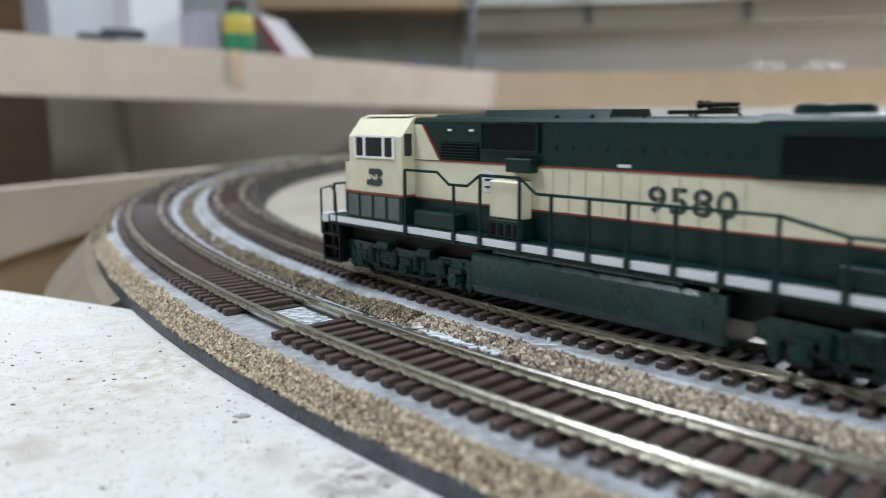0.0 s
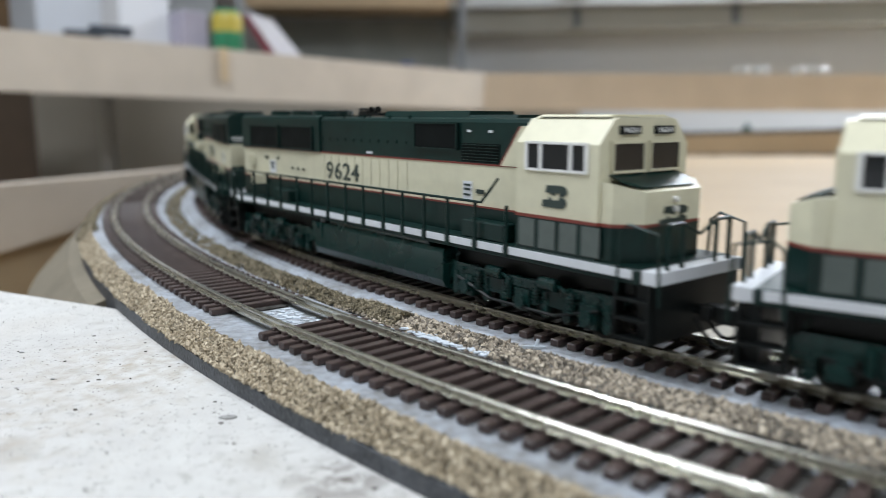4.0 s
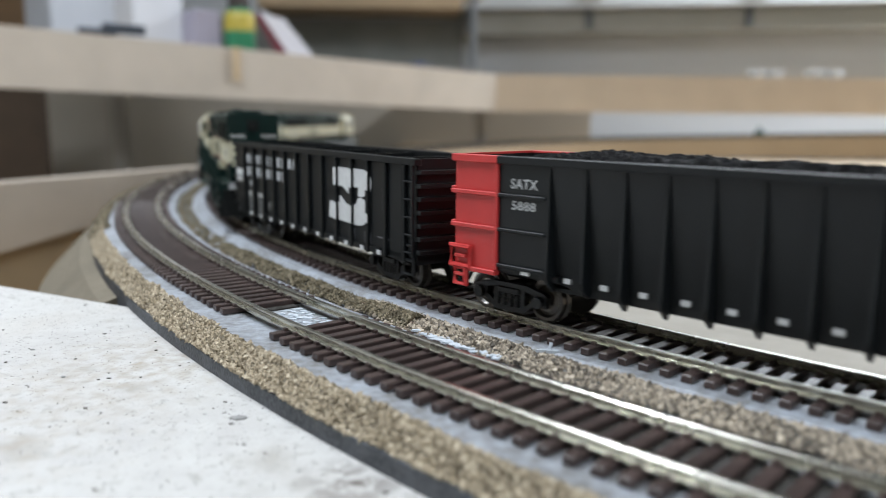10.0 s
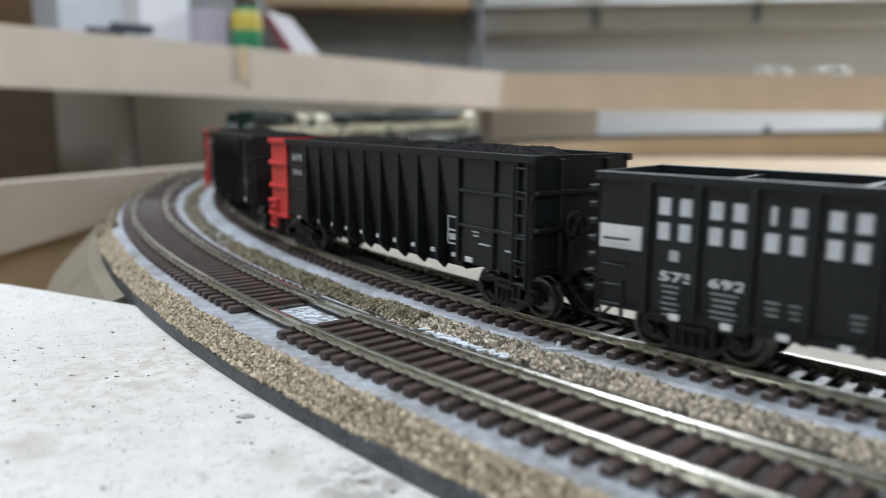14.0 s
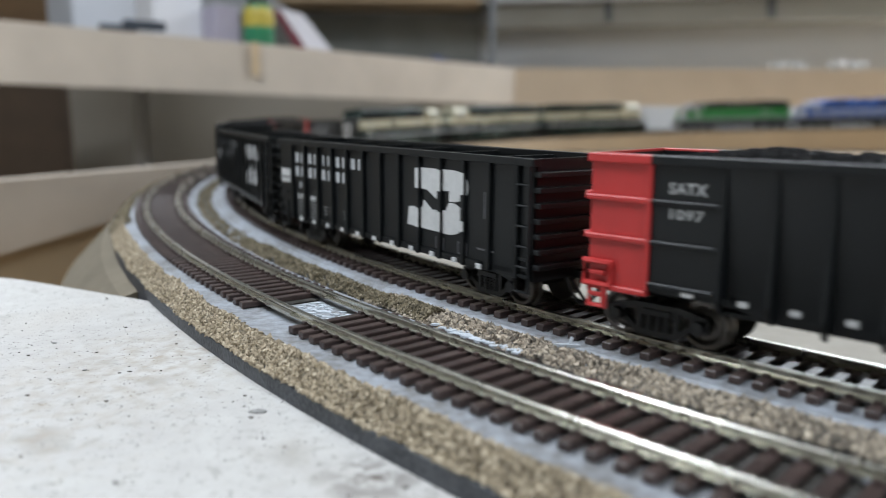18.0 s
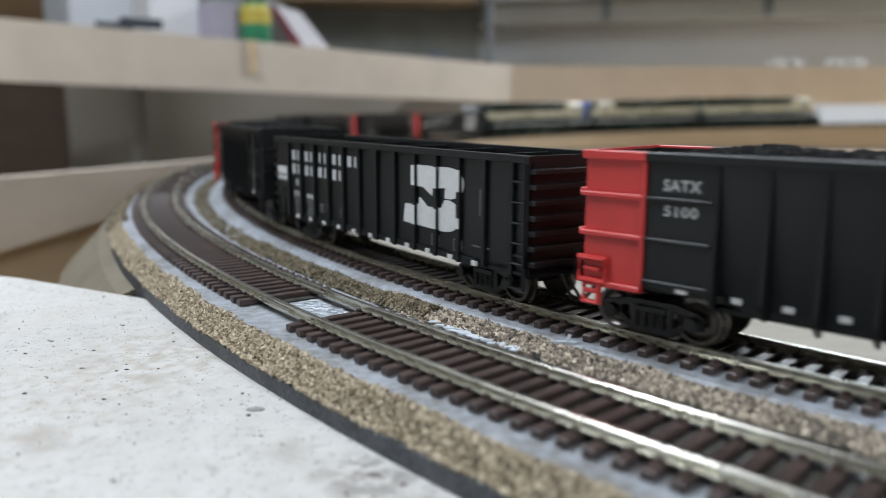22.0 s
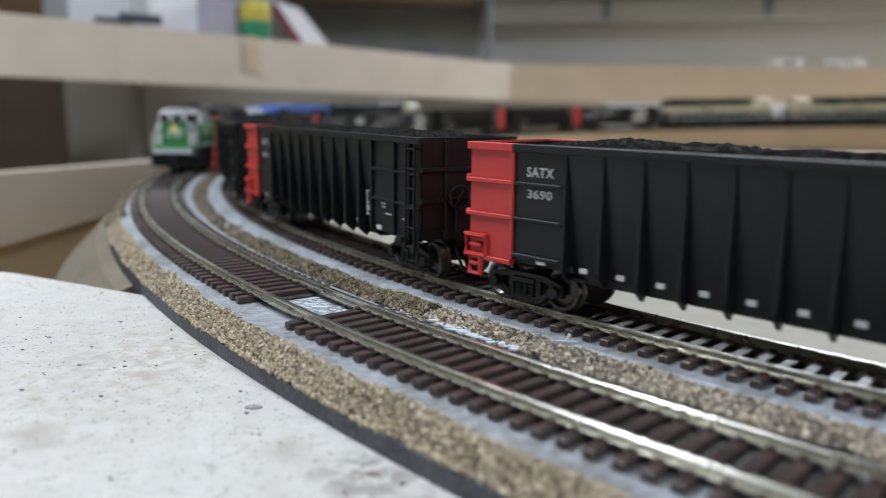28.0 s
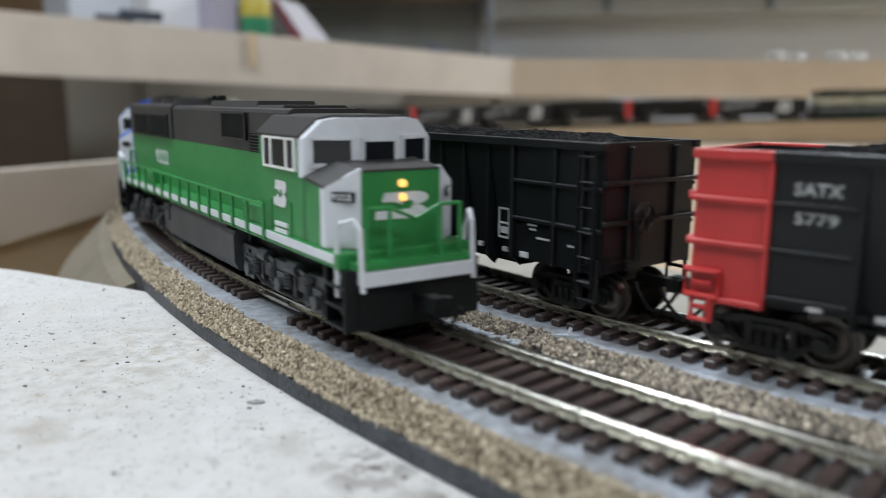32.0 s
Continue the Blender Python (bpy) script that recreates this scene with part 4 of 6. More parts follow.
SCHEMES = {
    "cream": dict(low=M_GREEN, band=M_CREAM, top=M_GREEN, cab=M_CREAM, cab_low=M_GREEN, line=M_ORANGE, sill=M_SILL, under=M_TRUCKGREEN, rail=M_GREEN, face=M_CREAM, num=M_LETTER_DK, roof=M_GREEN),
    "green": dict(low=M_BRIGHT, band=M_BRIGHT, top=M_ROOFDK, cab=M_BRIGHT, cab_low=M_BRIGHT, line=None, sill=M_SILL, under=M_GREYUNDER, rail=M_BRIGHT, face=M_SILL, num=M_WHITE, roof=M_ROOFDK),
    "blue": dict(low=M_BLUE, band=M_BLUE, top=M_BLUE, cab=M_BLUE, cab_low=M_BLUE, line=None, sill=M_SILL, under=M_FRAME, rail=M_SILL, face=M_SILL, num=M_WHITE, roof=M_BLUE),
}


def locomotive(scheme, number, label, lit_rear=False):
    c = SCHEMES[scheme]
    exec_look = scheme == "cream"
    root = empty("locomotive", label, "locomotive", "engines")
    X = lambda u: 0.11225 - u
    # frame, tank, trucks
    frame_ob = part("frame", block(-0.1080, 0.1080, -0.0174, 0.0174, 0.0172, 0.0207, 0.0003), c["low"], root)
    part("underframe", block(-0.102, 0.102, -0.0110, 0.0110, 0.0095, 0.0172), M_FRAME, root)
    for sgn in (1, -1):
        part("sill_stripe", block(-0.1060, 0.1060, min(sgn * 0.0172, sgn * 0.0177), max(sgn * 0.0172, sgn * 0.0177), 0.0184, 0.0204), c["sill"], root, "white painted sill stripe")
    bm = bmesh.new()
    prism(bm, [(-0.0160, 0.0158), (-0.0168, 0.0146), (-0.0168, 0.0066), (-0.0156, 0.0042), (-0.0130, 0.0032), (0.0130, 0.0032), (0.0156, 0.0042), (0.0168, 0.0066), (0.0168, 0.0146), (0.0160, 0.0158)], "x", X(0.1502), X(0.0744))
    tank = part("fuel_tank", bm, c["under"], root)
    for sgn in (1, -1):
        bm = bmesh.new()
        rod(bm, (X(0.140), sgn * 0.0146, 0.0168), (X(0.082), sgn * 0.0146, 0.0168), 0.0017, 10)
        part("air_reservoir", bm, c["under"], tank)
        bm = bmesh.new()
        rod(bm, (X(0.1475), sgn * 0.0162, 0.0145), (X(0.1475), sgn * 0.0178, 0.0145), 0.0011, 10)
        box(bm, X(0.1508), X(0.1445), min(sgn * 0.0155, sgn * 0.0172), max(sgn * 0.0155, sgn * 0.0172), 0.0100, 0.0158)
        part("fuel_filler", bm, c["under"], tank)
        bm = bmesh.new()
        rod(bm, (X(0.1470), sgn * 0.0150, 0.0156), (X(0.1470), sgn * 0.0150, 0.0170), 0.0009, 8)
        part("fuel_cap", bm, M_SILL, tank, "white fuel cap")
    loco_truck(root, X(0.0430), c["under"])
    loco_truck(root, X(0.1885), c["under"])
    # hood in bands
    def hood(name, u0, u1, w, z0, z1, m, top=False):
        bm = bmesh.new()
        out = [(-w, z0), (w, z0), (w, z1), (-w, z1)]
        if top:
            out = [(-w, z0), (w, z0), (w, z1 - 0.0013), (w - 0.0006, z1 - 0.0004), (w - 0.0018, z1), (-w + 0.0018, z1), (-w + 0.0006, z1 - 0.0004), (-w, z1 - 0.0013)]
        prism(bm, out, "x", X(u1), X(u0))
        return part(name, bm, m, root)
    W = 0.0115
    dz = 0.0 if exec_look else -0.0024
    if exec_look:
        lines = (0.0207, 0.0288, 0.0407)
    else:
        lines = (0.0207, 0.0300, 0.0387)
    hood("hood_lower", 0.044, 0.2205, W, lines[0], lines[1], c["low"])
    hood("hood_middle", 0.044, 0.2205, W, lines[1], lines[2], c["band"])
    upper = hood("hood_upper", 0.044, 0.1534, W, lines[2], 0.0535 + dz, c["top"], True)
    radiator = hood("radiator_housing", 0.1534, 0.2205, W + 0.0007, lines[2], 0.0540 + dz, c["top"], True)
    if c["line"]:
        for z in lines[1:]:
            for sgn in (1, -1):
                bm = bmesh.new()
                box(bm, X(0.2205), X(0.044), min(sgn * W, sgn * (W + 0.0002)), max(sgn * W, sgn * (W + 0.0002)), z - 0.00028, z + 0.00022)
                part("pinstripe", bm, c["line"], root)
    for sgn, face in ((1, "left"), (-1, "right")):
        # cream sweep behind the cab
        if exec_look:
            bm = bmesh.new()
            prism(bm, [(X(0.0440), lines[2]), (X(0.0440), 0.0514), (X(0.0478), 0.0514), (X(0.0556), lines[2])], "y", sgn * (W - 0.0003), sgn * (W + 0.0003))
            part("cream_sweep", bm, M_CREAM, upper)
            bm = bmesh.new()
            prism(bm, [(X(0.0478), 0.0514), (X(0.0485), 0.0514), (X(0.0563), lines[2]), (X(0.0556), lines[2])], "y", sgn * (W - 0.0003), sgn * (W + 0.00035))
            part("pinstripe", bm, c["line"] or c["band"], upper)
        # grilles
        def grille(u0, u1, z0, z1, w, slats, parent, name="grille"):
            bm = bmesh.new()
            box(bm, X(u1), X(u0), min(sgn * (w - 0.0003), sgn * (w + 0.0002)), max(sgn * (w - 0.0003), sgn * (w + 0.0002)), z0, z1)
            g = part(name, bm, M_BLACKGRILL, parent)
            if not slats:
                bm = bmesh.new()
                for a, b, e, f in ((u0, u0 + 0.0005, z0, z1), (u1 - 0.0005, u1, z0, z1), (u0, u1, z0, z0 + 0.0004), (u0, u1, z1 - 0.0004, z1)):
                    box(bm, X(b), X(a), min(sgn * w, sgn * (w + 0.0005)), max(sgn * w, sgn * (w + 0.0005)), e, f)
                part("grille_frame", bm, c["top"], g)
                return g
            bm = bmesh.new()
            for i in range(slats):
                z = z0 + (z1 - z0) * (i + 0.5) / slats
                box(bm, X(u1) + 0.0004, X(u0) - 0.0004, min(sgn * w, sgn * (w + 0.0005)), max(sgn * w, sgn * (w + 0.0005)), z - 0.00012, z + 0.00012)
            part("slat", bm, c["top"], g)
            return g
        grille(0.0562, 0.0722, 0.0412 + dz, 0.0464 + dz, W, 6, upper)
        grille(0.0735, 0.0944, 0.0442 + dz, 0.0520 + dz, W + 0.0006, 0, upper, "intake_panel")
        grille(0.1580, 0.1835, 0.0412 + dz, 0.0500 + dz, W + 0.0009, 0, radiator, "radiator_grille")
        grille(0.1855, 0.2115, 0.0412 + dz, 0.0500 + dz, W + 0.0009, 0, radiator, "radiator_grille")
        # hood doors: thin seams and latches
        for i in range(11 if exec_look else 0):
            u = 0.099 + 0.0052 * i
            bm = bmesh.new()
            box(bm, X(u) - 0.0001, X(u) + 0.0001, min(sgn * W, sgn * (W + 0.00016)), max(sgn * W, sgn * (W + 0.00016)), lines[1] + 0.0006, lines[2] - 0.0008)
            part("door_seam", bm, M_SEAM if exec_look else c["band"], root)
            bm = bmesh.new()
            box(bm, X(u) - 0.0011, X(u) - 0.0003, min(sgn * W, sgn * (W + 0.0003)), max(sgn * W, sgn * (W + 0.0003)), 0.0452 + dz, 0.0462 + dz)
            part("latch", bm, c["top"], upper)
        # boxes on the walkway
        kinked_side = exec_look and sgn > 0
        part("equipment_box", block(X(0.0665), X(0.0490), min(sgn * W, sgn * 0.0165), max(sgn * W, sgn * 0.0165), 0.0207, 0.0255, 0.0003), c["low"], root)
        if kinked_side:
            part("inverter_cabinet", block(X(0.0920), X(0.0800), min(sgn * W, sgn * 0.0158), max(sgn * W, sgn * 0.0158), 0.0262, 0.0365, 0.0004), c["band"], root)
            part("intake_duct", block(X(0.0940), X(0.0850), min(sgn * W, sgn * (W + 0.0034)), max(sgn * W, sgn * (W + 0.0034)), 0.0388, 0.0426, 0.0003), c["top"], root)
            low = part("blower_box", block(X(0.0925), X(0.0795), min(sgn * W, sgn * 0.0162), max(sgn * W, sgn * 0.0162), 0.0207, 0.0260, 0.0003), c["low"], root)
            bm = bmesh.new()
            for i in range(4):
                plate(bm, face, X(0.0820 + 0.0028 * i), sgn * 0.0163, 0.0232, 0.0016, 0.0034, 0.0002)
            part("vent", bm, M_BLACKGRILL, low)
        part("battery_box", block(X(0.1850), X(0.1720), min(sgn * W, sgn * 0.0158), max(sgn * W, sgn * 0.0158), 0.0207, 0.0252, 0.0003), c["low"], root)
        # road number
        if not number:
            pass
        elif exec_look:
            lettering(number, 0.0064, 0.0222, face, X(0.1384), sgn * (W + 0.00005), 0.0344, c["num"], root, "road_number")
        else:
            lettering(number, 0.0055, 0.0185, face, X(0.1727), sgn * (W + 0.00005), 0.0311, c["num"], root, "road_number")
        # hand rails
        zr = 0.0340 if exec_look and sgn > 0 else 0.0311 if exec_look else 0.0268
        us = [0.0466, 0.0680, 0.0785, 0.0929, 0.1035, 0.1152, 0.1263, 0.1384, 0.1497, 0.1612, 0.1745, 0.1860, 0.1985, 0.2110, 0.2190]
        kinked = exec_look and sgn > 0
        if not kinked:
            us[1:4] = [0.0590, 0.0710, 0.0820, 0.0930]
        def height(u):
            if kinked and u < 0.095:
                return 0.0378 if u < 0.065 or u > 0.075 else 0.0345
            return zr if u < 0.1625 or not kinked else zr - 0.0028 * min(1, (u - 0.1612) / 0.0133)
        for u in us:
            bm = bmesh.new()
            rod(bm, (X(u), sgn * 0.0178, 0.0180), (X(u), sgn * 0.0178, height(u)), 0.00052, 6)
            box(bm, X(u) - 0.0007, X(u) + 0.0007, min(sgn * 0.0174, sgn * 0.0183), max(sgn * 0.0174, sgn * 0.0183), 0.0178, 0.0208)
            part("rail_post", bm, c["rail"], root)
        run = [(X(u), height(u)) for u in us]
        if kinked:
            run = [(X(0.0466), 0.0378), (X(0.0610), 0.0378), (X(0.0660), 0.0345), (X(0.0735), 0.0345), (X(0.0785), 0.0378), (X(0.0929), 0.0378), (X(0.0985), zr)] + run[4:]
        if exec_look and not kinked:
            run[0] = (X(0.0500), 0.0378)
            run.insert(1, (X(0.0565), zr))
        bm = bmesh.new()
        pipe(bm, [(x, sgn * 0.0178, z) for x, z in run], 0.00042, 6)
        part("hand_rail", bm, c["rail"], root)
        # steps and end stanchions
        for end in (1, -1):
            x0 = end * 0.1060 if end > 0 else -0.1085
            bm = bmesh.new()
            for z in (0.0045, 0.0090, 0.0135):
                box(bm, x0 - 0.0045, x0 + 0.0045, min(sgn * 0.0135, sgn * 0.0176), max(sgn * 0.0135, sgn * 0.0176), z - 0.0003, z + 0.0003)
            for dx in (-0.0046, 0.0046):
                box(bm, x0 + dx - 0.0003, x0 + dx + 0.0003, min(sgn * 0.0140, sgn * 0.0176), max(sgn * 0.0140, sgn * 0.0176), 0.0040, 0.0175)
            part("step_well", bm, M_FRAME, root)
            bm = bmesh.new()
            xe = end * 0.1122 if end > 0 else -0.1150
            grab = [(x0 - end * 0.004, sgn * 0.0176, 0.0150), (x0 - end * 0.0035, sgn * 0.0178, 0.0285), (x0 - end * 0.001, sgn * 0.0178, 0.0305), (xe, sgn * 0.0170, 0.0290), (xe + end * 0.0006, sgn * 0.0166, 0.0130)]
            if not exec_look and end > 0:
                grab = [(0.1062, sgn * 0.0168, 0.0110), (0.1062, sgn * 0.0168, 0.0235), (0.1080, sgn * 0.0166, 0.0275), (0.1108, sgn * 0.0150, 0.0285), (0.1124, sgn * 0.0144, 0.0265), (0.1134, sgn * 0.0144, 0.0130)]
            pipe(bm, grab, 0.00042 if exec_look else 0.00062, 6)
            part("grab_iron", bm, M_SILL if scheme != "cream" else c["rail"], root)
    # end rails across
    for end in (1, -1):
        bm = bmesh.new()
        xe = end * 0.1112 if end > 0 else -0.1142
        for y in (-0.0120, -0.0065, 0.0065, 0.0120):
            rod(bm, (xe, y, 0.0190 if exec_look else 0.0165), (xe, y, 0.0305), 0.00055, 6)
        for y0, y1 in ((-0.0120, -0.0065), (-0.0065, 0.0065), (0.0065, 0.0120)):
            pts = [(xe, y0, 0.0305), (xe, (y0 + y1) / 2, 0.0305 - (0.0028 if y1 - y0 > 0.01 else 0)), (xe, y1, 0.0305)]
            pipe(bm, pts, 0.00045, 6)
        part("end_rail", bm, c["rail"], root)
        bm = bmesh.new()
        x1 = end * 0.1080
        if end > 0:
            if exec_look:
                box(bm, x1, 0.1122, -0.0168, 0.0168, 0.0176, 0.0205)
            else:
                box(bm, x1, 0.1138, -0.0144, 0.0144, 0.0142, 0.0172)
                part("end_platform", block(0.0995, 0.1125, -0.0150, 0.0150, 0.0174, 0.0190), c["low"], root)
        else:
            box(bm, -0.1150, -0.1118, -0.0128, 0.0128, 0.0176, 0.0205)
            part("end_platform", block(-0.1118, x1, -0.0165, 0.0165, 0.0172, 0.0203), c["low"], root)
        part("anticlimber", bm, c["sill"], root, "white painted end sill")
        bm = bmesh.new()
        pl = [(-0.0150, 0.0040), (0.0150, 0.0040), (0.0162, 0.0174), (-0.0162, 0.0174)] if exec_look else [(-0.0138, 0.0036), (0.0138, 0.0036), (0.0144, 0.0141), (-0.0144, 0.0141)]
        prism(bm, pl, "x", *((0.1065, 0.1112) if end > 0 else (-0.1142, -0.1065)))
        part("pilot", bm, M_FRAME, root)
        coupler(root, 0.1085 if end > 0 else -0.1100, end)
    # cab and nose
    xc0, xc1 = X(0.0441), X(0.0172)
    if exec_look:
        bm = bmesh.new()
        cab_shell(bm, xc0, xc1, 0.0207, 0.0290, chamfer=False)
        nose_shell(bm, 0.0207, 0.0290)
        cab_low = part("cab_base", bm, c["cab_low"], root)
        for sgn, face in ((1, "left"), (-1, "right")):
            bm = bmesh.new()
            for i in range(4):
                plate(bm, face, X(0.0400 - 0.0070 * i), sgn * 0.0169, 0.0250, 0.0055, 0.0070, 0.00012)
            part("side_door", bm, M_GREYGREEN, cab_low)
        bm = bmesh.new()
        cab_shell(bm, xc0 - 0.0001, xc1 + 0.0001, 0.0289, 0.0297, w=0.0170, chamfer=False)
        nose_shell(bm, 0.0289, 0.0297, 0, 0.0162)
        part("cab_stripe", bm, c["line"], root)
        z_cab = 0.0297
    else:
        z_cab = 0.0207
    if exec_look:
        bm = bmesh.new()
        cab_shell(bm, xc0, xc1, z_cab, 0.05)
        cab = part("cab", bm, c["cab"], root)
        bm = bmesh.new()
        nose_shell(bm, z_cab, 0.0405, 0.0035)
        nose = part("nose", bm, c["cab"], root)
        bm = bmesh.new()
        prism(bm, [(0.0945, -0.0130), (0.0985, -0.0130), (0.1025, -0.0095), (0.1025, 0.0095), (0.0985, 0.0130), (0.0945, 0.0130)], "z", 0.0405, 0.0409)
        for v in bm.verts:
            v.co.z -= 0.0035 * max(0.0, v.co.x - 0.094) / 0.01 - 0.0001
        part("nose_top", bm, M_GREEN, nose, "dark green anti-glare panel")
        bm = bmesh.new()
        prism(bm, [(-0.0120, 0.0538), (0.0120, 0.0538), (0.0095, 0.0544), (-0.0095, 0.0544)], "x", xc0 + 0.002, xc1 - 0.002)
        part("cab_roof", bm, M_CREAM, cab)
        for y in (-0.0070, 0.0070):
            window(cab, "front", xc1 + 0.0005, y, 0.0446, 0.0118, 0.0068, 1, c["face"])
        u_cab, z_win, z_emb = 0.0306, 0.0443, 0.0347
    else:
        xc0, xs, xc1 = 0.0610, 0.0898, 0.0946
        bm = bmesh.new()
        cab_loft(bm, xc0, xs, xc1, z_cab, 0.0442, 0.0490, 0.0166)
        cab = part("cab", bm, c["cab"], root)
        bm = bmesh.new()
        nose_loft(bm, 0.0880, z_cab)
        nose = part("nose", bm, c["cab"], root)
        bm = bmesh.new()
        nose_loft(bm, 0.0885, 0, 0.0005, 0.0169, 0.0106)
        part("nose_top", bm, c["roof"], nose, "dark nose top")
        bm = bmesh.new()
        cab_loft(bm, xc0 - 0.0004, xs - 0.0030, xc1 - 0.0034, 0.0445, 0.0446, 0.0494, 0.0166, 0.0005)
        part("cab_roof", bm, c["roof"], cab)
        # pale cab front in three panels, each with its window
        bm = bmesh.new()
        cab_loft(bm, xs - 0.0030, xs, xc1, 0.0356, 0.0442, 0.0490, 0.0166, 0.0003)
        part("cab_front", bm, c["face"], cab, "white three-panel cab front")
        sweep_back = math.degrees(math.atan2(xc1 - xs, 0.0166 - 0.0052))
        for k, wd, hg in ((0, 0.0088, 0.0054), (1, 0.0096, 0.0062), (-1, 0.0096, 0.0062)):
            w = window(cab, "front", 0, 0, 0, wd, hg, 1, c["face"], 0.0009)
            y = k * 0.0110
            w.matrix_basis = pose(xc1 + 0.0005 - (xc1 - xs) * max(0.0, abs(y) - 0.0052) / 0.0114, y, 0.0416, 0, 0, k * sweep_back)
        tilt = math.degrees(math.atan2(0.0049, 0.0063))
        for sgn in (1, -1):
            bm = bmesh.new()
            prism(bm, [(0.0980, sgn * 0.0168), (0.1004, sgn * 0.0168), (0.1054, sgn * 0.0104), (0.1044, sgn * 0.0100), (0.0980, sgn * 0.0150)], "z", 0.0209, 0.0388)
            for v in bm.verts:
                if v.co.z > 0.03:
                    v.co.z -= 0.0042 * max(0.0, abs(v.co.y) - 0.0103) / 0.0063
            part("nose_corner", bm, c["face"], nose, "white painted nose corner")
        bm = bmesh.new()
        box(bm, 0.1052, 0.1054, -0.0030, 0.0030, 0.0215, 0.0285)
        part("nose_door", bm, c["low"], nose)
        u_cab, z_win, z_emb = 0.0372, 0.0406, 0.0306
    for sgn, face in ((1, "left"), (-1, "right")):
        window(cab, face, X(u_cab), sgn * 0.0169, z_win, 0.0196, 0.0066 if exec_look else 0.0072, 3, M_ALU)
        bm = bmesh.new()
        plate(bm, "rear", xc0, sgn * 0.0143, z_win + 0.0009, 0.0030, 0.0068, 0.0002)
        part("rear_window", bm, M_GLASSDK, cab)
        emblem(face, X(u_cab), sgn * 0.0169, z_emb, 0.0082, 0.0056 if exec_look else 0.0066, M_LETTER_DK if exec_look else M_WHITE, cab, "two-lobed company emblem")
        if not exec_look:
            bm = bmesh.new()
            for i in range(2):
                plate(bm, face, X(u_cab), sgn * 0.0168, 0.0212 + 0.0017 * i, 0.0078, 0.0010, 0.00025)
            part("lettering_bar", bm, M_WHITE, cab)
            bm = bmesh.new()
            for du, up, wd, hg in ((-0.0062, 0.0025, 0.0004, 0.0110), (0.0062, 0.0025, 0.0004, 0.0110), (0.0, 0.0080, 0.0124, 0.0004)):
                plate(bm, face, X(u_cab + du), sgn * 0.0167, 0.0207 + up, wd, hg, 0.00025)
            part("door_outline", bm, c["low"], cab)
    # number boards and headlights
    for sgn in (1, -1) if not exec_look else ():
        bm = bmesh.new()
        plate(bm, "front", 0, 0, 0, 0.0062, 0.0022, 0.0002)
        board = part("number_board", bm, M_BLACKGRILL, nose)
        board.matrix_basis = pose(0.1032, sgn * 0.0139, 0.0324, 0, 0, sgn * 52)
        if number:
            lettering(number, 0.0014, 0.0048, "front", 0.0002, 0, 0, M_WHITE, board, "board_number")
    for y in (-0.0065, 0.0065) if exec_look else ():
        bm = bmesh.new()
        plate(bm, "front", xc1 + 0.0004, y, 0.0508, 0.0075, 0.0020, 0.0003)
        part("number_board", bm, M_BLACKGRILL, cab)
        if number:
            lettering(number, 0.0013, 0.0055, "front", xc1 + 0.0008, y, 0.0508, M_WHITE, cab, "board_number")
    emblem("front", 0.1039 if exec_look else 0.1054, 0.0, 0.0312 if exec_look else 0.0300, *((0.0110, 0.0045) if exec_look else (0.0140, 0.0062)), M_LETTER_DK if exec_look else M_WHITE, nose, "two-lobed company emblem")
    for z in (0.0328 if exec_look else 0.0319, 0.0350):
        bm = bmesh.new()
        rod(bm, (0.1034, 0, z), (0.1049 if exec_look else 0.1062, 0, z), 0.0007 if exec_look else 0.0009, 14)
        part("headlight", bm, M_LAMP if scheme == "green" else M_ALU, nose, "lit amber headlight" if scheme == "green" else "")
    for sgn, face in ((1, "left"), (-1, "right")) if exec_look else ():
        for u, z, w in ((0.0600, 0.0498, 0.0016), (0.0690, 0.0498, 0.0016), (0.1206, 0.0418, 0.0036)):
            bm = bmesh.new()
            plate(bm, face, X(u), sgn * (W + 0.0001), z, w, 0.0007)
            part("white_dash", bm, M_SILL, upper)
        for u in (0.0990, 0.1100, 0.1250, 0.1380):
            bm = bmesh.new()
            rod(bm, (X(u), sgn * (W - 0.001), 0.0528), (X(u), sgn * (W - 0.001), 0.0541), 0.0005, 6)
            part("lift_lug", bm, c["roof"], upper)
    # roof gear
    bm = bmesh.new()
    prism(bm, [(-0.0098, 0.0532 + dz), (0.0098, 0.0532 + dz), (0.0085, 0.0554 + dz), (-0.0085, 0.0554 + dz)], "x", X(0.1145), X(0.0720))
    part("brake_hatch", bm, c["roof"], root)
    bm = bmesh.new()
    prism(bm, [(-0.0098, 0.0532 + dz), (0.0098, 0.0532 + dz), (0.0088, 0.0543 + dz), (-0.0088, 0.0543 + dz)], "x", X(0.0720), X(0.052))
    part("roof_hatch", bm, c["roof"], root)
    for u in (0.1635, 0.1815, 0.1995):
        bm = bmesh.new()
        bmesh.ops.create_cone(bm, cap_ends=True, segments=28, radius1=0.0080, radius2=0.0077, depth=0.0018, matrix=Matrix.Translation((X(u), 0, 0.0548 + dz)))
        fan = part("fan", bm, c["roof"], root)
        bm = bmesh.new()
        for i in range(8):
            a = math.pi * i / 8
            rod(bm, (X(u) - 0.0070 * math.cos(a), -0.0070 * math.sin(a), 0.0558 + dz), (X(u) + 0.0070 * math.cos(a), 0.0070 * math.sin(a), 0.0558 + dz), 0.0002, 4)
        part("fan_grille", bm, M_FRAME, fan)
    bm = bmesh.new()
